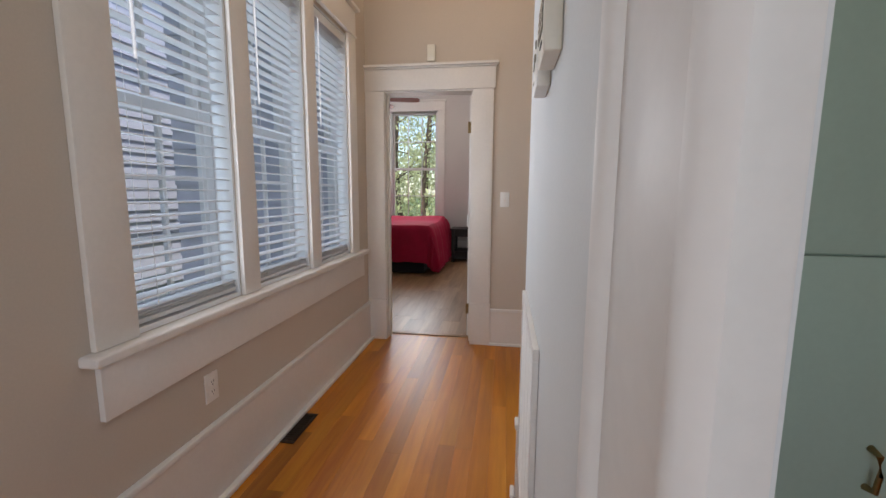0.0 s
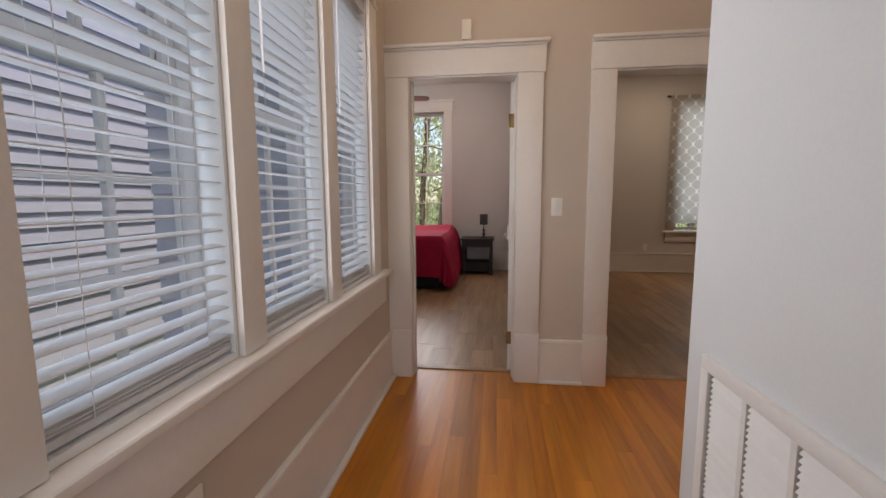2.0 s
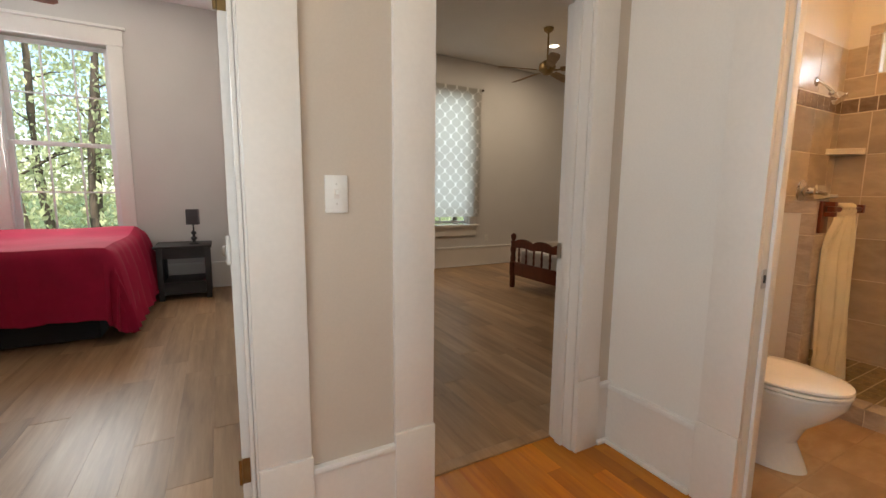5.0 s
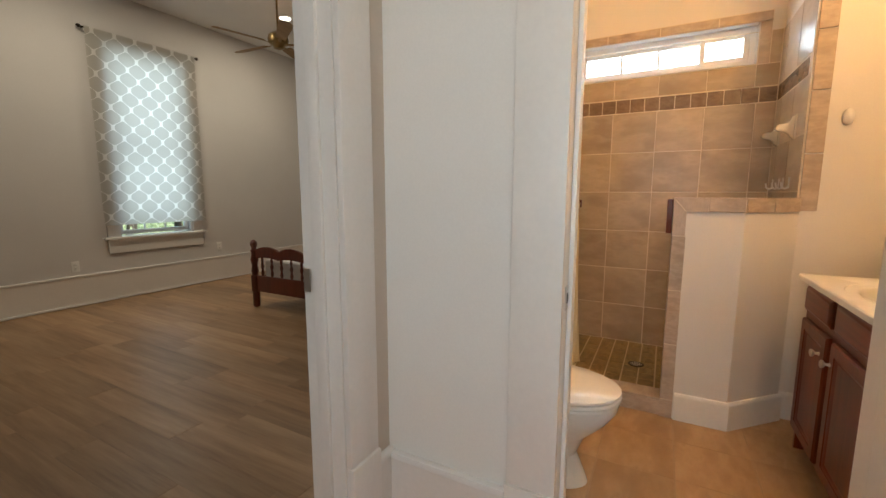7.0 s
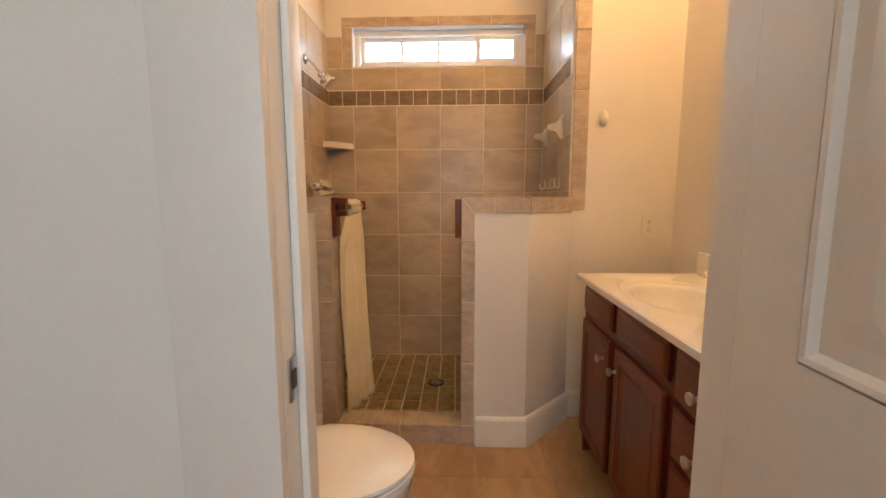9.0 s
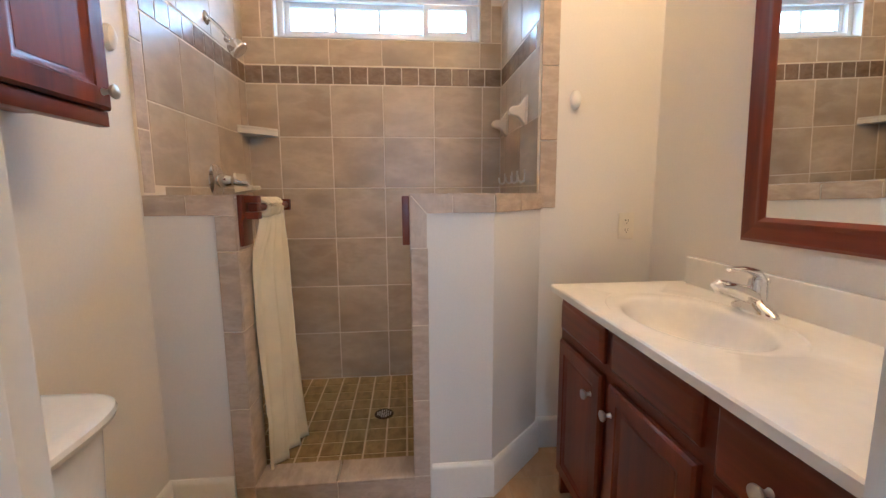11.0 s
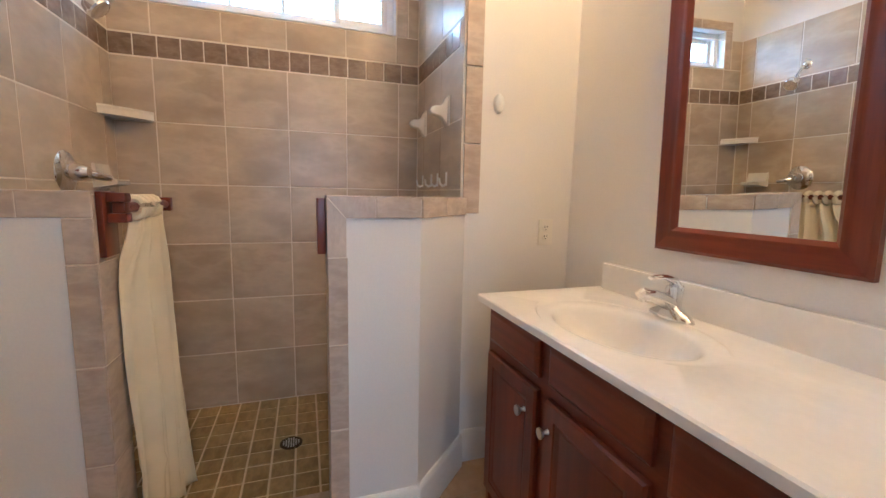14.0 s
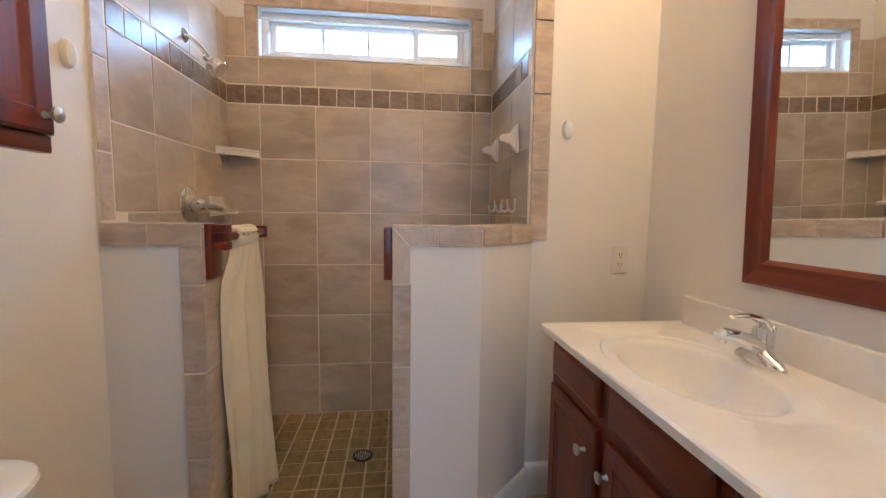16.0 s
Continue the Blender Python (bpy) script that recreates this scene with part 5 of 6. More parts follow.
fan("ceiling_fan", -1.95, 6.15, 2.60, radians(12), FANWOOD, BRONZE, "ceiling fan with reddish wooden blades in the bedroom")
fan("ceiling_fan", 3.52, 6.28, 2.80, radians(20), PALEWOOD, BRASS, "brass ceiling fan with pale wooden blades on a downrod")
for at in ((-1.1, 6.72), (1.95, 6.67), (4.03, 6.72)):
    dl = thing("downlight", (*at, TOP), "round recessed ceiling light, lit", "ceiling light", "recessed lights")
    part("trim_ring", lathe(bmesh.new(), [(0.085, 0), (0.083, -0.006), (0.064, -0.006), (0.062, 0.0)], (*at, TOP - 0.0005), sides=32), WHITE, dl)
    part("lens", lathe(bmesh.new(), [(0.062, 0), (0.062, -0.003), (0.03, -0.004)], (*at, TOP - 0.002), sides=32), LENS, dl, "glowing frosted lens")

# wooden bed in the second bedroom
wbd = thing("wooden_bed", (4.0, 5.7, 0), "dark red turned-post wooden bed with a white mattress", "bed")
def bed_post(y, x, h):
    prof = [(0.028, 0), (0.036, 0.02), (0.036, 0.16), (0.043, 0.17), (0.043, 0.33), (0.03, 0.345), (0.038, 0.38), (0.028, 0.44), (0.04, 0.5), (0.028, 0.56), (0.036, 0.60), (0.022, 0.62), (0.036, 0.655), (0.034, 0.685), (0.02, 0.70), (0.006, 0.71)]
    part("post", lathe(bmesh.new(), [(r, z * h / 0.71) for r, z in prof], (x, y, 0), sides=16), DARKWOOD, wbd)
for x, h in ((3.0, 0.71), (5.1, 1.0)):
    for y in (6.20, 5.12):
        bed_post(y, x, h)
    low, high = boxed(x - 0.014, x + 0.014, 5.15, 6.165, 0.17, 0.34, bevel=0.004), bmesh.new()
    part("lower_board", low, DARKWOOD, wbd)
    n = 24
    topc = [0.60 + 0.045 * abs(math.sin(math.pi * 3 * i / n)) ** 0.7 for i in range(n + 1)]
    pts = [(5.15 + 1.015 * i / n, topc[i]) for i in range(n + 1)] + [(5.15 + 1.015 * (n - i) / n, 0.515 + 0.02 * abs(math.sin(math.pi * 3 * i / n))) for i in range(n + 1)]
    loft(high, [[(x - 0.012, y, z * h / 0.71) for y, z in pts], [(x + 0.012, y, z * h / 0.71) for y, z in pts]])
    part("upper_board", high, DARKWOOD, wbd, smooth=False)
    for i in range(7):
        y = 5.24 + i * 0.14
        part("spindle", lathe(bmesh.new(), [(0.009, 0.335), (0.016, 0.37), (0.01, 0.41), (0.018, 0.44), (0.01, 0.48), (0.014, 0.50), (0.008, 0.535)], (x, y, 0), sides=10), DARKWOOD, wbd)
for y in (5.15, 6.15):
    part("side_rail", boxed(3.03, 5.07, y - 0.012, y + 0.012, 0.2, 0.33, bevel=0.003), DARKWOOD, wbd)
part("mattress", boxed(3.05, 5.05, 5.18, 6.12, 0.30, 0.50, bevel=0.04, segments=3), SHEET, wbd, "white mattress")

# patterned roman shade
m, n, l, p = nodes_of("trellis_shade_fabric")
tc = n.new("ShaderNodeTexCoord")
sep = n.new("ShaderNodeSeparateXYZ")
l.new(tc.outputs["Object"], sep.inputs[0])
def math_node(op, a, b=None):
    q = n.new("ShaderNodeMath")
    q.operation = op
    for s_, v_ in zip(q.inputs, (a, b)):
        if v_ is None:
            continue
        if isinstance(v_, (int, float)):
            s_.default_value = v_
        else:
            l.new(v_, s_)
    return q.outputs[0]
PU, PV = 0.2, 0.215
cu = math_node("COSINE", math_node("MULTIPLY", sep.outputs[0], 2 * math.pi / PU))
cv = math_node("SINE", math_node("MULTIPLY", math_node("COSINE", math_node("MULTIPLY", sep.outputs[2], 2 * math.pi / PV)), math.pi / 2))
lattice = math_node("ABSOLUTE", math_node("ADD", cu, cv))
line = ramp(n, l, lattice, [(0.0, (1, 1, 1)), (0.10, (1, 1, 1)), (0.2, (0, 0, 0))])
weave = noise_node(n, l, coords(n, l), 180, 2)
col = mix(n, l, line, (0.50, 0.46, 0.40), (0.84, 0.82, 0.78))
col = mix(n, l, 0.1, col, ramp(n, l, weave, [(0.3, (0.25, 0.2, 0.15)), (0.7, (0.9, 0.85, 0.8))]))
l.new(col, p.inputs["Base Color"])
p.inputs["Roughness"].default_value = 0.9
tr, mx = n.new("ShaderNodeBsdfTranslucent"), n.new("ShaderNodeMixShader")
l.new(mix(n, l, line, (0.52, 0.52, 0.50), (0.86, 0.86, 0.84)), tr.inputs[0])
mx.inputs[0].default_value = 0.55
l.new(p.outputs[0], mx.inputs[1])
l.new(tr.outputs[0], mx.inputs[2])
l.new(mx.outputs[0], n["Material Output"].inputs[0])
SHADE = m
rs = thing("roman_blind", (2.96, FAR - 0.07, 2.86), "taupe and cream trellis patterned fabric window shade", "window shade")
bm = bmesh.new()
rows_ = []
for j in range(31):
    v = j / 30
    z = 2.885 - 2.05 * v
    y = FAR - 0.062 + 0.004 * math.sin(v * 9) - (0.012 * abs(math.sin((v - 0.93) * 60)) if v > 0.93 else 0)
    rows_.append([bm.verts.new((2.395 + 1.13 * i / 20, y + 0.004 * math.sin(i * 0.9 + v * 3), z)) for i in range(21)])
for j in range(30):
    for i in range(20):
        bm.faces.new((rows_[j][i], rows_[j][i + 1], rows_[j + 1][i + 1], rows_[j + 1][i]))
part("fabric", bm, SHADE, rs)
part("rod", tube(bmesh.new(), (2.36, FAR - 0.045, 2.875), (3.56, FAR - 0.045, 2.875), 0.006), BRONZE, rs)
for x in (2.355, 3.565):
    part("finial", lathe(bmesh.new(), [(0.006, -0.02), (0.018, -0.008), (0.018, 0.008), (0.006, 0.02)], (x, FAR - 0.045, 2.875), Matrix.Rotation(math.pi / 2, 4, "Y"), 14), BRONZE, rs)
for x in (2.40, 3.53):
    part("bracket", boxed(x - 0.012, x + 0.012, FAR - 0.045, FAR - 0.0005, 2.868, 2.882), BRONZE, rs)

# ---- outdoors ----
def siding(name, length, height, m, label):
    """Lap siding wall, built along local x and facing local -y."""
    ob = thing(name, (0, 0, 0), label, "house wall")
    bm = boxed(0, length, 0.03, 0.2, 0, height)
    part("wall", bm, SIDING, ob, smooth=False)
    k = 0
    me = mesh_of("board", loft(bmesh.new(), [[(x, 0.028, 0.0), (x, -0.0, 0.0), (x, 0.018, 0.148), (x, 0.028, 0.148)] for x in (0, length)]), SIDING, smooth=False)
    while k * 0.145 < height:
        b = new("board", me)
        b.parent = ob
        b.location = (0, 0, k * 0.145)
        k += 1
    ob.matrix_world = m
    return ob


nb = siding("neighbour_house", 16, 5.2, Matrix.Translation((-4.6, -5.5, -0.9)) @ Matrix.Rotation(radians(90), 4, "Z"), "lavender grey lap-sided neighbouring house with white windows")
BASES[nb] = Vector((0, 0, 0))
for yy in (2.2, 14.6):
    bm = boxed(yy, yy + 0.95, -0.02, 0.0, 1.7, 3.5)
    w = part("window", bm, EXTGLASS, nb, "white-framed window, the sky's reflection put into its glass colour", smooth=False)
    for x0, x1, z0, z1 in ((yy - 0.1, yy + 0.02, 1.6, 3.6), (yy + 0.93, yy + 1.05, 1.6, 3.6), (yy + 0.02, yy + 0.93, 3.48, 3.6), (yy + 0.02, yy + 0.93, 1.6, 1.72), (yy + 0.02, yy + 0.93, 2.56, 2.63), (yy + 0.44, yy + 0.48, 1.72, 3.48)):
        part("window_frame", boxed(x0, x1, -0.06, -0.021, z0, z1), EXTWHITE, w, smooth=False)
ext = siding("bedroom_outer_wall", 1.40, 4.3, Matrix.Translation((-2.68, EY - 0.21, -0.9)), "lavender grey lap siding on the bedroom's outer wall")


def tree(x, y, h, r, seed, crown=True, leaves=800):
    rnd = random.Random(seed)
    ob = thing("tree", (x, y, -0.9), "tall slender woodland tree with light green leaves", "tree", "trees outside the bedrooms")
    bm = bmesh.new()
    lean = (rnd.uniform(-0.6, 0.6), rnd.uniform(-0.3, 0.3))
    pts = [(x + lean[0] * t + 0.12 * math.sin(t * 7 + seed), y + lean[1] * t, -0.9 + h * t) for t in [i / 7 for i in range(8)]]
    sweep(bm, pts, [r * (1.25 - 0.9 * i / 7) for i in range(8)], 9)
    limbs = []
    for k in range(9):
        t = rnd.uniform(0.2, 0.95)
        a = rnd.uniform(0, 6.28)
        p0 = Vector((x + lean[0] * t, y + lean[1] * t, -0.9 + h * t))
        p1 = p0 + Vector((math.cos(a), math.sin(a), rnd.uniform(0.1, 0.8))) * rnd.uniform(1.0, 2.2)
        sweep(bm, [p0, (p0 + p1) / 2 + Vector((0, 0, 0.1)), p1], [r * 0.3, r * 0.2, r * 0.06], 6)
        limbs.append((p0, p1))
    part("trunk", bm, BARK, ob)
    verts, faces = [], []
    for k in range(leaves):
        p0, p1 = rnd.choice(limbs)
        c = p0.lerp(p1, rnd.uniform(0.2, 1.15)) + Vector([rnd.gauss(0, 0.4) for _ in range(3)])
        for q in range(3):
            e = Euler([rnd.uniform(0, 6.28) for _ in range(3)]).to_matrix()
            s_ = rnd.uniform(0.04, 0.085)
            cc = c + Vector([rnd.gauss(0, 0.12) for _ in range(3)])
            i0 = len(verts)
            verts += [tuple(cc + e @ Vector(v) * s_) for v in ((-1, 0, 0), (0, 0.5, 0.08), (1, 0, 0), (0, -0.5, 0.08))]
            faces.append((i0, i0 + 1, i0 + 2, i0 + 3))
    me = bpy.data.meshes.new("crown")
    me.from_pydata([tuple(Vector(v) - BASES[ob]) for v in verts], [], faces)
    me.materials.append(LEAF)
    cr = new("crown", me)
    cr.parent = ob
    return ob


rt = random.Random(5)
for k in range(14):
    tree(-5.2 + (k % 7) * 1.1 + rt.uniform(-0.4, 0.4), 13.0 + (k // 7) * 3.0 + rt.uniform(-1.2, 1.2), rt.uniform(8, 11), rt.uniform(0.06, 0.12), 20 + k)
for k in range(4):
    tree(2.3 + k * 1.5 + rt.uniform(-0.3, 0.3), 13 + rt.uniform(-1, 1.5), 8, 0.1, 60 + k)


def woods(name, count, x0, x1, y0, y1, top, size, seed, label):
    """Loose foliage in depth: one mesh of many small leaf clumps, thinner towards the top."""
    rnd = random.Random(seed)
    verts, faces = [], []
    for _ in range(count):
        c = Vector((rnd.uniform(x0, x1), rnd.uniform(y0, y1), -0.9 + (top + 0.9) * rnd.random() ** 1.25))
        if noise.noise((c.x * 0.55, c.y * 0.4, c.z * 0.55)) < -0.16:
            continue
        for _ in range(4):
            e = Euler([rnd.uniform(0, 6.28) for _ in range(3)]).to_matrix()
            sz = rnd.uniform(0.5, 1.0) * size
            cc = c + Vector([rnd.gauss(0, size * 1.4) for _ in range(3)])
            i0 = len(verts)
            verts += [tuple(cc + e @ Vector(v) * sz) for v in ((-1, 0, 0), (0, 0.5, 0.1), (1, 0, 0), (0, -0.5, 0.1))]
            faces.append((i0, i0 + 1, i0 + 2, i0 + 3))
    me = bpy.data.meshes.new(name)
    me.from_pydata(verts, [], faces)
    me.materials.append(LEAF)
    return tagged(new(name, me), label, "foliage", kind="stuff")


woods("far_woods", 16000, -14, 12, 17, 25, 12, 0.12, 9, "sunlit green woodland foliage behind the house")
woods("undergrowth", 1500, -9, 8, 12, 17, 1.6, 0.11, 10, "light green undergrowth between the trees")
woods("side_foliage", 2600, 12, 18, -4, 10, 7.5, 0.13, 11, "pale green foliage beside the house")

# ---- pieces: planks and tiles ----
PIECES = {}


def piece(name, parent, material, w, h, origin, u, v, thick=0.008, cut=0.0018):
    """One tile or plank: a slab with chamfered face, w by h, its corner at origin, along u and v."""
    key = (round(w, 3), round(h, 3), thick, material.name)
    if key not in PIECES:
        c = min(cut, w * 0.2, h * 0.2)
        loops = [[(0, 0, 0), (w, 0, 0), (w, h, 0), (0, h, 0)], [(0, 0, thick - c), (w, 0, thick - c), (w, h, thick - c), (0, h, thick - c)], [(c, c, thick), (w - c, c, thick), (w - c, h - c, thick), (c, h - c, thick)]]
        PIECES[key] = mesh_of(name, loft(bmesh.new(), loops), material, smooth=False)
    u, v = Vector(u).normalized(), Vector(v).normalized()
    nrm = u.cross(v)
    ob = new(name, PIECES[key])
    ob.parent = parent
    mw = Matrix((u, v, nrm)).transposed().to_4x4()
    mw.translation = Vector(origin) - BASES[parent]
    ob.matrix_basis = mw
    return ob


def tile_grid(parent, material, us, vs, place, u, v, gap=0.005, thick=0.008):
    """Tiles between the joints us and vs; place(u, v) gives the world point."""
    for a, b in zip(us, us[1:]):
        for c, d in zip(vs, vs[1:]):
            if abs(b - a) > 0.015 and abs(d - c) > 0.015:
                piece("tile", parent, material, abs(b - a) - gap, abs(d - c) - gap, place(a, c, gap / 2), u, v, thick)


Z_ROWS = [0.056, 0.342, 0.626, 0.911, 1.198, 1.482, 1.764]
back = thing("tile_wall_back", (SX, 2.6, 0), "taupe stone-look tiled back wall of the shower", "tiled wall", kind="structure")
part("grout", wall_y(bmesh.new(), SX - 0.0022, SX + 0.011, 1.869, LY, 0.047, 2.2, [(2.0, 3.125, 2.005, 2.199)]), GROUT, back, smooth=False)
part("grout", boxed(SX - 0.0022, SX + 0.011, 1.935, 3.19, 2.262, 2.322), GROUT, back, smooth=False)
YB = [3.292, 3.125, 2.838, 2.55, 2.263, 1.985, 1.877]
on_back = lambda a, c, g: (SX + 0.004, a - g, c + g)
tile_grid(back, TAUPE, YB, Z_ROWS, on_back, (0, -1, 0), (0, 0, 1))
tile_grid(back, BAND, [3.292 - 0.0943 * i for i in range(16)], [1.766, 1.862], on_back, (0, -1, 0), (0, 0, 1))
tile_grid(back, TAUPE, [3.292, 3.125, 2.838, 2.55, 2.263, 2.0, 1.877], [1.866, 2.003], on_back, (0, -1, 0), (0, 0, 1))
for ya, yb in ((3.292, 3.19), (1.936, 1.877)):
    tile_grid(back, TAUPE, [ya, yb], [2.003, 2.2], on_back, (0, -1, 0), (0, 0, 1))
for ya, yb in ((3.19, 3.127), (1.998, 1.936)):
    tile_grid(back, CURBTILE, [ya, yb], [2.003, 2.26], on_back, (0, -1, 0), (0, 0, 1))
tile_grid(back, CURBTILE, [3.19, 2.9, 2.56, 2.22, 1.936], [2.26, 2.32], on_back, (0, -1, 0), (0, 0, 1))

left = thing("tile_wall_left", (3.0, LY, 0), "taupe stone-look tiled side wall of the shower", "tiled wall", kind="structure")
part("grout", boxed(PX + 0.002, SX - 0.003, LY - 0.0115, LY - 0.0005, 1.16, 2.199), GROUT, left, smooth=False)
part("grout", boxed(2.687, SX - 0.003, LY - 0.0115, LY - 0.0005, 0.0535, 1.159), GROUT, left, smooth=False)
on_left = lambda a, c, g: (a + g, LY - 0.0055, c + g)
XL = [2.69, 2.871, 3.158, 3.445, 3.541]
tile_grid(left, TAUPE, XL, Z_ROWS[:5], on_left, (1, 0, 0), (0, 0, 1))
tile_grid(left, TAUPE, [2.632, *XL[1:]], [1.198, 1.482, 1.764], on_left, (1, 0, 0), (0, 0, 1))
tile_grid(left, BAND, [2.632 + 0.0909 * i for i in range(11)], [1.766, 1.862], on_left, (1, 0, 0), (0, 0, 1))
tile_grid(left, TAUPE, [2.632, *XL[1:]], [1.866, 2.2], on_left, (1, 0, 0), (0, 0, 1))
tile_grid(left, CURBTILE, [PX, 2.63], [1.172, 1.382, 1.661, 1.94, 2.2], on_left, (1, 0, 0), (0, 0, 1))

right = thing("tile_wall_right", (3.2, 1.868, 0), "taupe stone-look tiled side wall of the shower", "tiled wall", kind="structure")
part("grout", boxed(2.852, SX + 0.003, 1.8685, 1.8745, 0.047, 2.2), GROUT, right, smooth=False)
on_right = lambda a, c, g: (a - g, 1.8685, c + g)
XR = [3.541, 3.42, 3.133, 2.86]
tile_grid(right, TAUPE, XR, [*Z_ROWS], on_right, (-1, 0, 0), (0, 0, 1))
tile_grid(right, BAND, [3.541 - 0.0909 * i for i in range(8)], [1.766, 1.862], on_right, (-1, 0, 0), (0, 0, 1))
tile_grid(right, TAUPE, XR, [1.866, 2.2], on_right, (-1, 0, 0), (0, 0, 1))
for za, zb in ((1.10, 1.382), (1.382, 1.681), (1.681, 1.96), (1.96, 2.2)):
    piece("tile", right, CURBTILE, 0.072, zb - za - 0.004, (2.8495, 1.868, za + 0.002), (0, -1, 0), (0, 0, 1))

# edging of the half walls
for ob, ya, yb, yc, yd in ((half_r, 2.361, 2.4165, 2.125, 2.4165), (half_l, 3.0065, 3.069, 3.0065, LY - 0.009)):
    part("grout", boxed(PX - 0.006, PX - 0.0006, ya, yb, 0.002, 1.0985), GROUT, ob, smooth=False)
    part("grout", boxed(PX - 0.006, PX - 0.0006, yc, yd, 1.099, 1.162), GROUT, ob, smooth=False)
part("grout", boxed(PX + 0.002, 2.683, 2.4106, 2.4165, 0.1, 1.157), GROUT, half_r, smooth=False)
part("grout", boxed(PX + 0.002, 2.683, 3.0035, 3.0094, 0.1, 1.157), GROUT, half_l, smooth=False)
piece("tile", half_r, CURBTILE, 0.146, 0.066, (PX - 0.0005, 2.268, 1.098), (0, -1, 0), (0, 0, 1))
for loop in ([(2.417, 1.164), (2.27, 1.164), (2.27, 1.098), (2.36, 1.098)], [(2.418, 1.1605), (2.3615, 1.0955), (2.3615, 0.977), (2.418, 0.977)]):
    part("tile", loft(bmesh.new(), [[(PX - 0.0005 - d, y, z) for y, z in loop] for d in (0.0, 0.008)]), CURBTILE, half_r, smooth=False)
dv = Vector((2.815 - PX, 1.869 - 2.12, 0))
for k in range(2):
    o = Vector((PX - 0.0005, 2.12, 1.098)) + dv * (0.5 * k) + dv.normalized() * 0.001
    piece("tile", half_r, CURBTILE, dv.length / 2 - 0.004, 0.066, o, dv, (0, 0, 1))
ZE = [0.10, 0.405, 0.693, 0.975, 1.097]
for za, zb in zip(ZE, ZE[1:]):
    if zb < 1:
        piece("tile", half_r, CURBTILE, 0.06, zb - za - 0.004, (PX - 0.0005, 2.418, za + 0.002), (0, -1, 0), (0, 0, 1))
    piece("tile", half_l, CURBTILE, 0.066, zb - za - 0.004, (PX - 0.0005, 3.07, za + 0.002), (0, -1, 0), (0, 0, 1))
piece("tile", half_r, CURBTILE, 0.06, 0.098, (PX - 0.0005, 2.418, 0.001), (0, -1, 0), (0, 0, 1))
piece("tile", half_l, CURBTILE, 0.066, 0.098, (PX - 0.0005, 3.07, 0.001), (0, -1, 0), (0, 0, 1))
for za, zb in zip([0.10, 0.405, 0.693, 0.975], [0.405, 0.693, 0.975, 1.158]):
    piece("tile", half_r, CURBTILE, 0.12, zb - za - 0.004, (2.684, 2.4105, za + 0.002), (-1, 0, 0), (0, 0, 1))
    piece("tile", half_l, CURBTILE, 0.12, zb - za - 0.004, (PX + 0.001, 3.0095, za + 0.002), (1, 0, 0), (0, 0, 1))
for ya, yb in ((LY - 0.008, 3.16), (3.158, 3.004)):
    piece("tile", half_l, CURBTILE, ya - yb, 0.066, (PX - 0.0005, ya, 1.098), (0, -1, 0), (0, 0, 1))
    piece("tile", half_l, CURBTILE, 0.132, ya - yb, (PX - 0.008, yb, 1.1585), (1, 0, 0), (0, 1, 0))
for ya, yb in ((2.418, 2.285), (2.283, 2.15)):
    piece("tile", half_r, CURBTILE, 0.132, ya - yb, (PX - 0.008, yb, 1.1585), (1, 0, 0), (0, 1, 0))
part("cap_tile", prism(bmesh.new(), [(PX - 0.008, 2.148), (PX - 0.008, 2.118), (2.808, 1.87), (2.97, 1.88), (2.69, 2.17), (2.69, 2.148)], 1.1585, 1.166), CURBTILE, half_r, smooth=False)
for ya, yb in ((2.41, 2.705), (2.71, 3.005)):
    piece("tile", curb, CURBTILE, 0.13, yb - ya, (PX - 0.006, ya, 0.0885), (1, 0, 0), (0, 1, 0), 0.012, 0.004)
    piece("tile", curb, CURBTILE, yb - ya, 0.084, (PX + 0.0075, yb, 0.002), (0, -1, 0), (0, 0, 1))
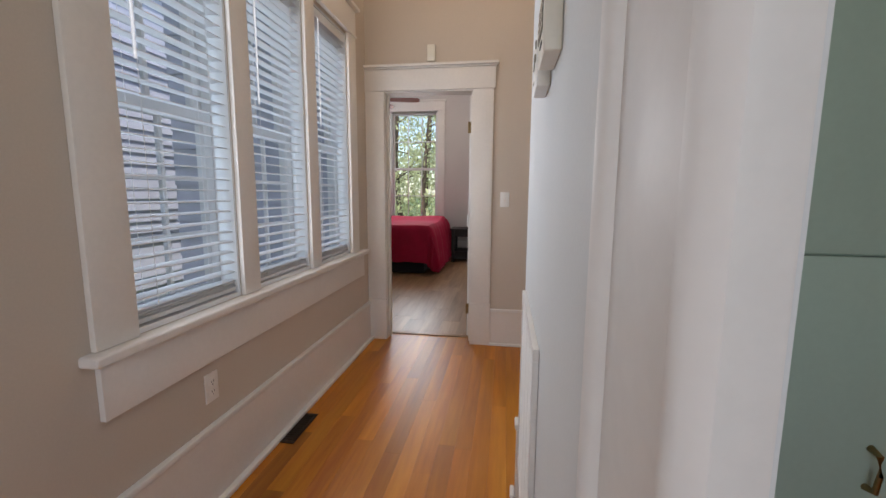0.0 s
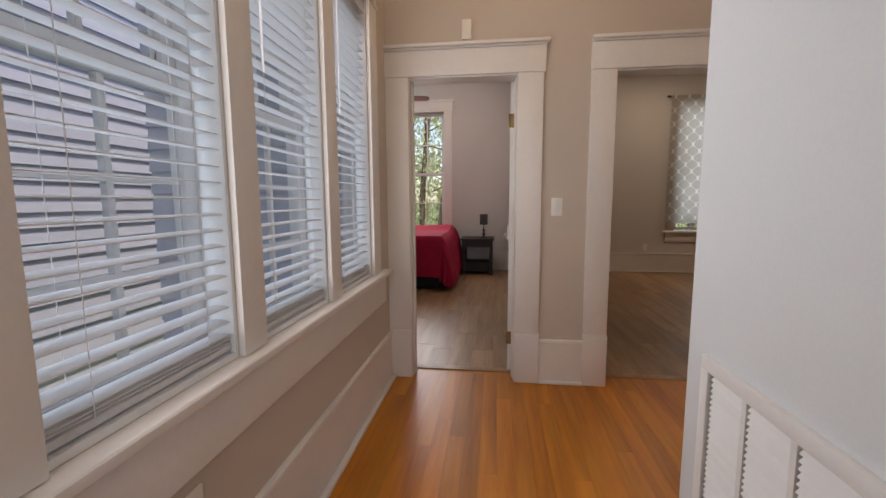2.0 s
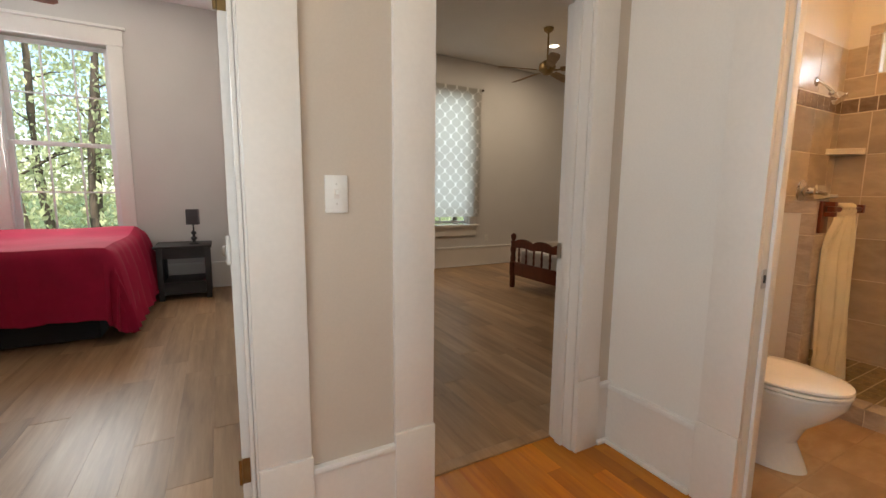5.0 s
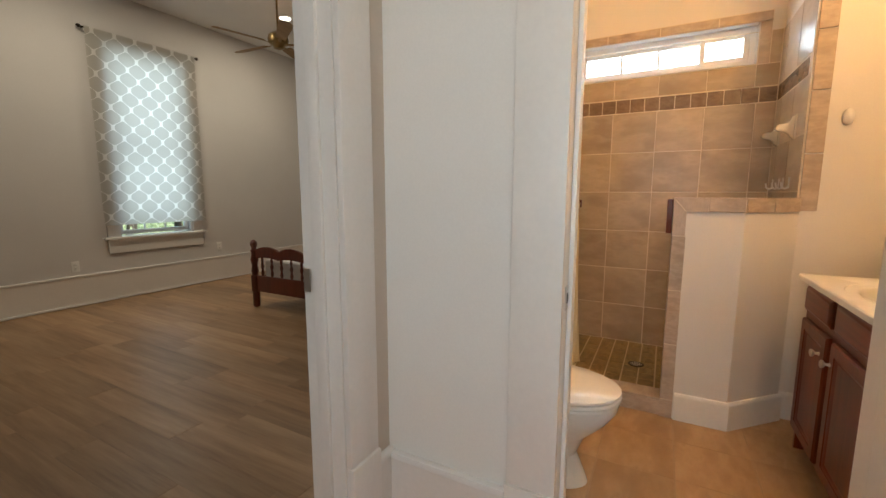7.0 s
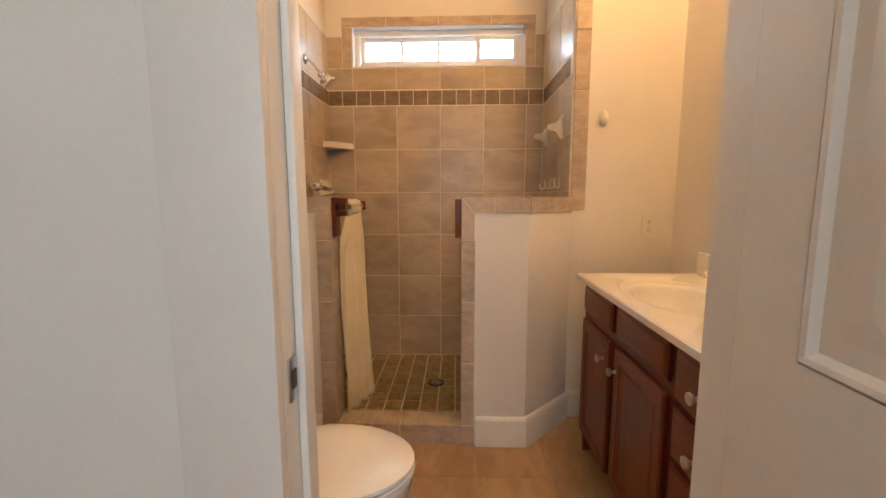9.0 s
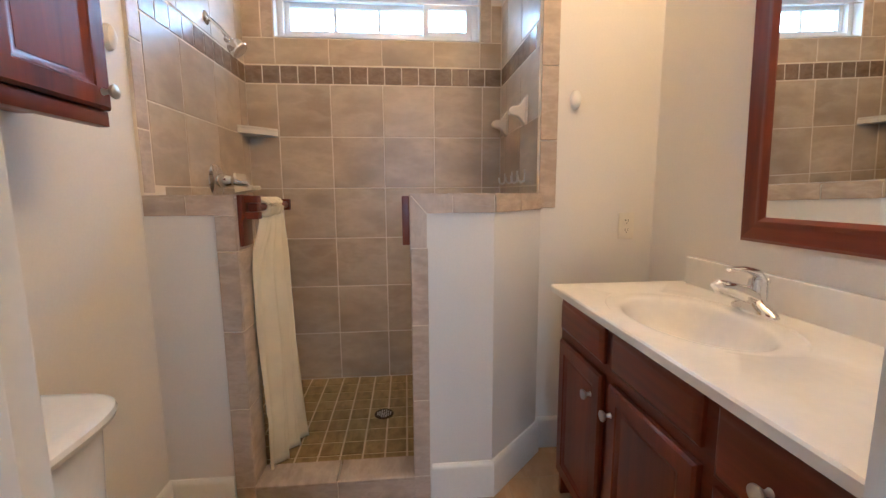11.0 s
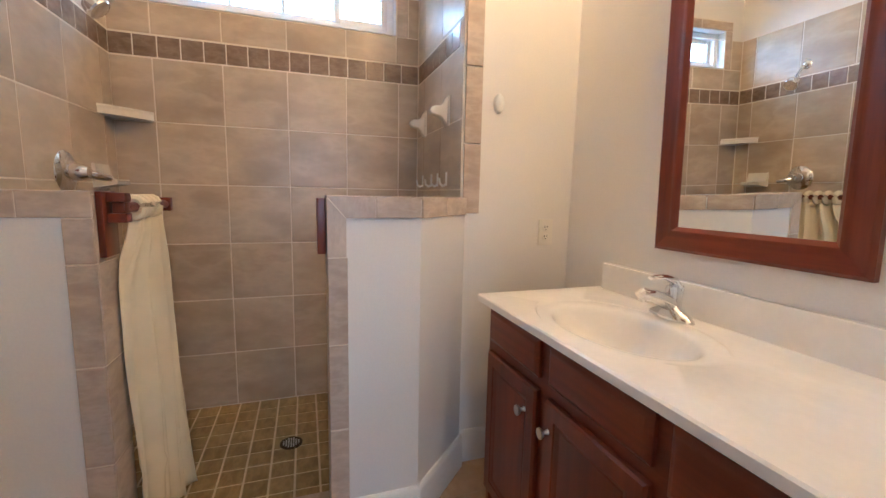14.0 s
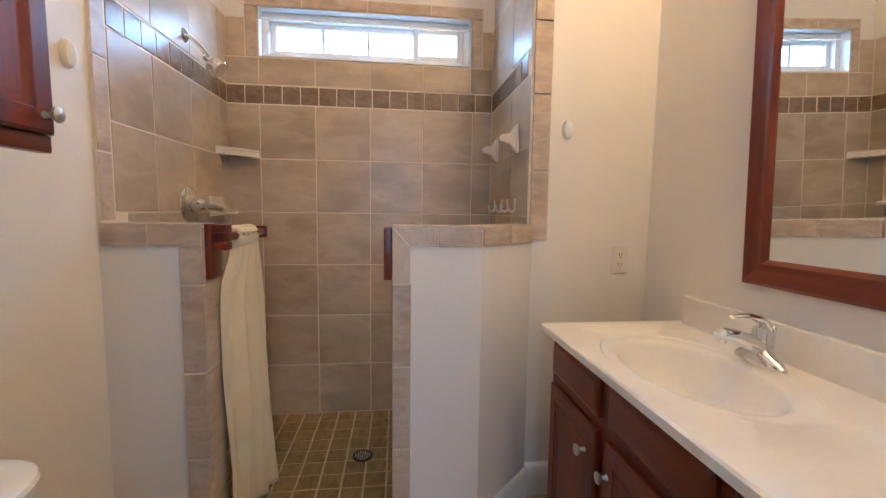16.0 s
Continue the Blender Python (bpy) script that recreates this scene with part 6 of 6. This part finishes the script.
for i in range(9):
    for j in range(15):
        xa, ya = 2.69 + 0.0955 * i, 1.88 + 0.0945 * j
        if xa + ya > 4.71:          # clear of the angled half wall
            piece("tile", pan, MOSAIC, 0.0875, 0.0865, (xa + 0.004, ya + 0.004, 0.047), (1, 0, 0), (0, 1, 0), 0.009)

bfl = thing("floor_bath", (2.0, 2.4, 0), "tan stone-look tiled bathroom floor", "floor", kind="structure")
part("bed", boxed(1.3, 2.9, VY, LY, -0.0135, -0.001), BATHGROUT, bfl, smooth=False)
tile_grid(bfl, FLOORTILE, [1.405 + 0.31 * i for i in range(6)], [1.42 + 0.31 * i for i in range(7)], lambda a, c, g: (a + g, c + g, -0.008), (1, 0, 0), (0, 1, 0), 0.005, 0.008)


def planks(name, x0, x1, y0, y1, width, longest, material, label, seed, thick=0.013):
    rnd = random.Random(seed)
    ob = thing(name, (x0, y0, 0), label, "floor", kind="structure")
    lengths = [longest * k for k in (0.55, 0.7, 0.85, 1.0)]
    x = x0
    while x < x1 - 0.01:
        w = min(width, x1 - x)
        y = y0 - rnd.choice(lengths) * rnd.choice((0.0, 0.25, 0.5))
        while y < y1:
            ln = rnd.choice(lengths)
            a, b = max(y, y0), min(y + ln, y1)
            if b - a > 0.02:
                piece("plank", ob, material, w - 0.0004, round(b - a - 0.0004, 2), (x, a, -0.0135), (1, 0, 0), (0, 1, 0), thick, 0.0004)
            y += ln
        x += width
    return ob


planks("floor_hall", WX, BX, -0.4, EY + 0.15, 0.082, 1.6, OAK, "glossy orange pine strip floor in the hall", 3)
planks("floor_hall_far", WX, 2.06, -2.0, -0.4, 0.15, 1.6, OAK, "glossy orange pine strip floor", 4)
planks("floor_kitchen", BX, 2.06, -0.4, 1.24, 0.15, 1.6, OAK, "glossy orange pine strip floor", 4)
planks("floor_bedroom_one", -2.55, -0.08, EB + 0.01, FAR, 0.165, 1.22, VINYL, "grey brown vinyl plank floor in the bedroom", 5)
planks("floor_bedroom_two", 0.04, 5.66, EB + 0.01, FAR, 0.165, 1.22, VINYL, "grey brown vinyl plank floor in the bedroom", 6)
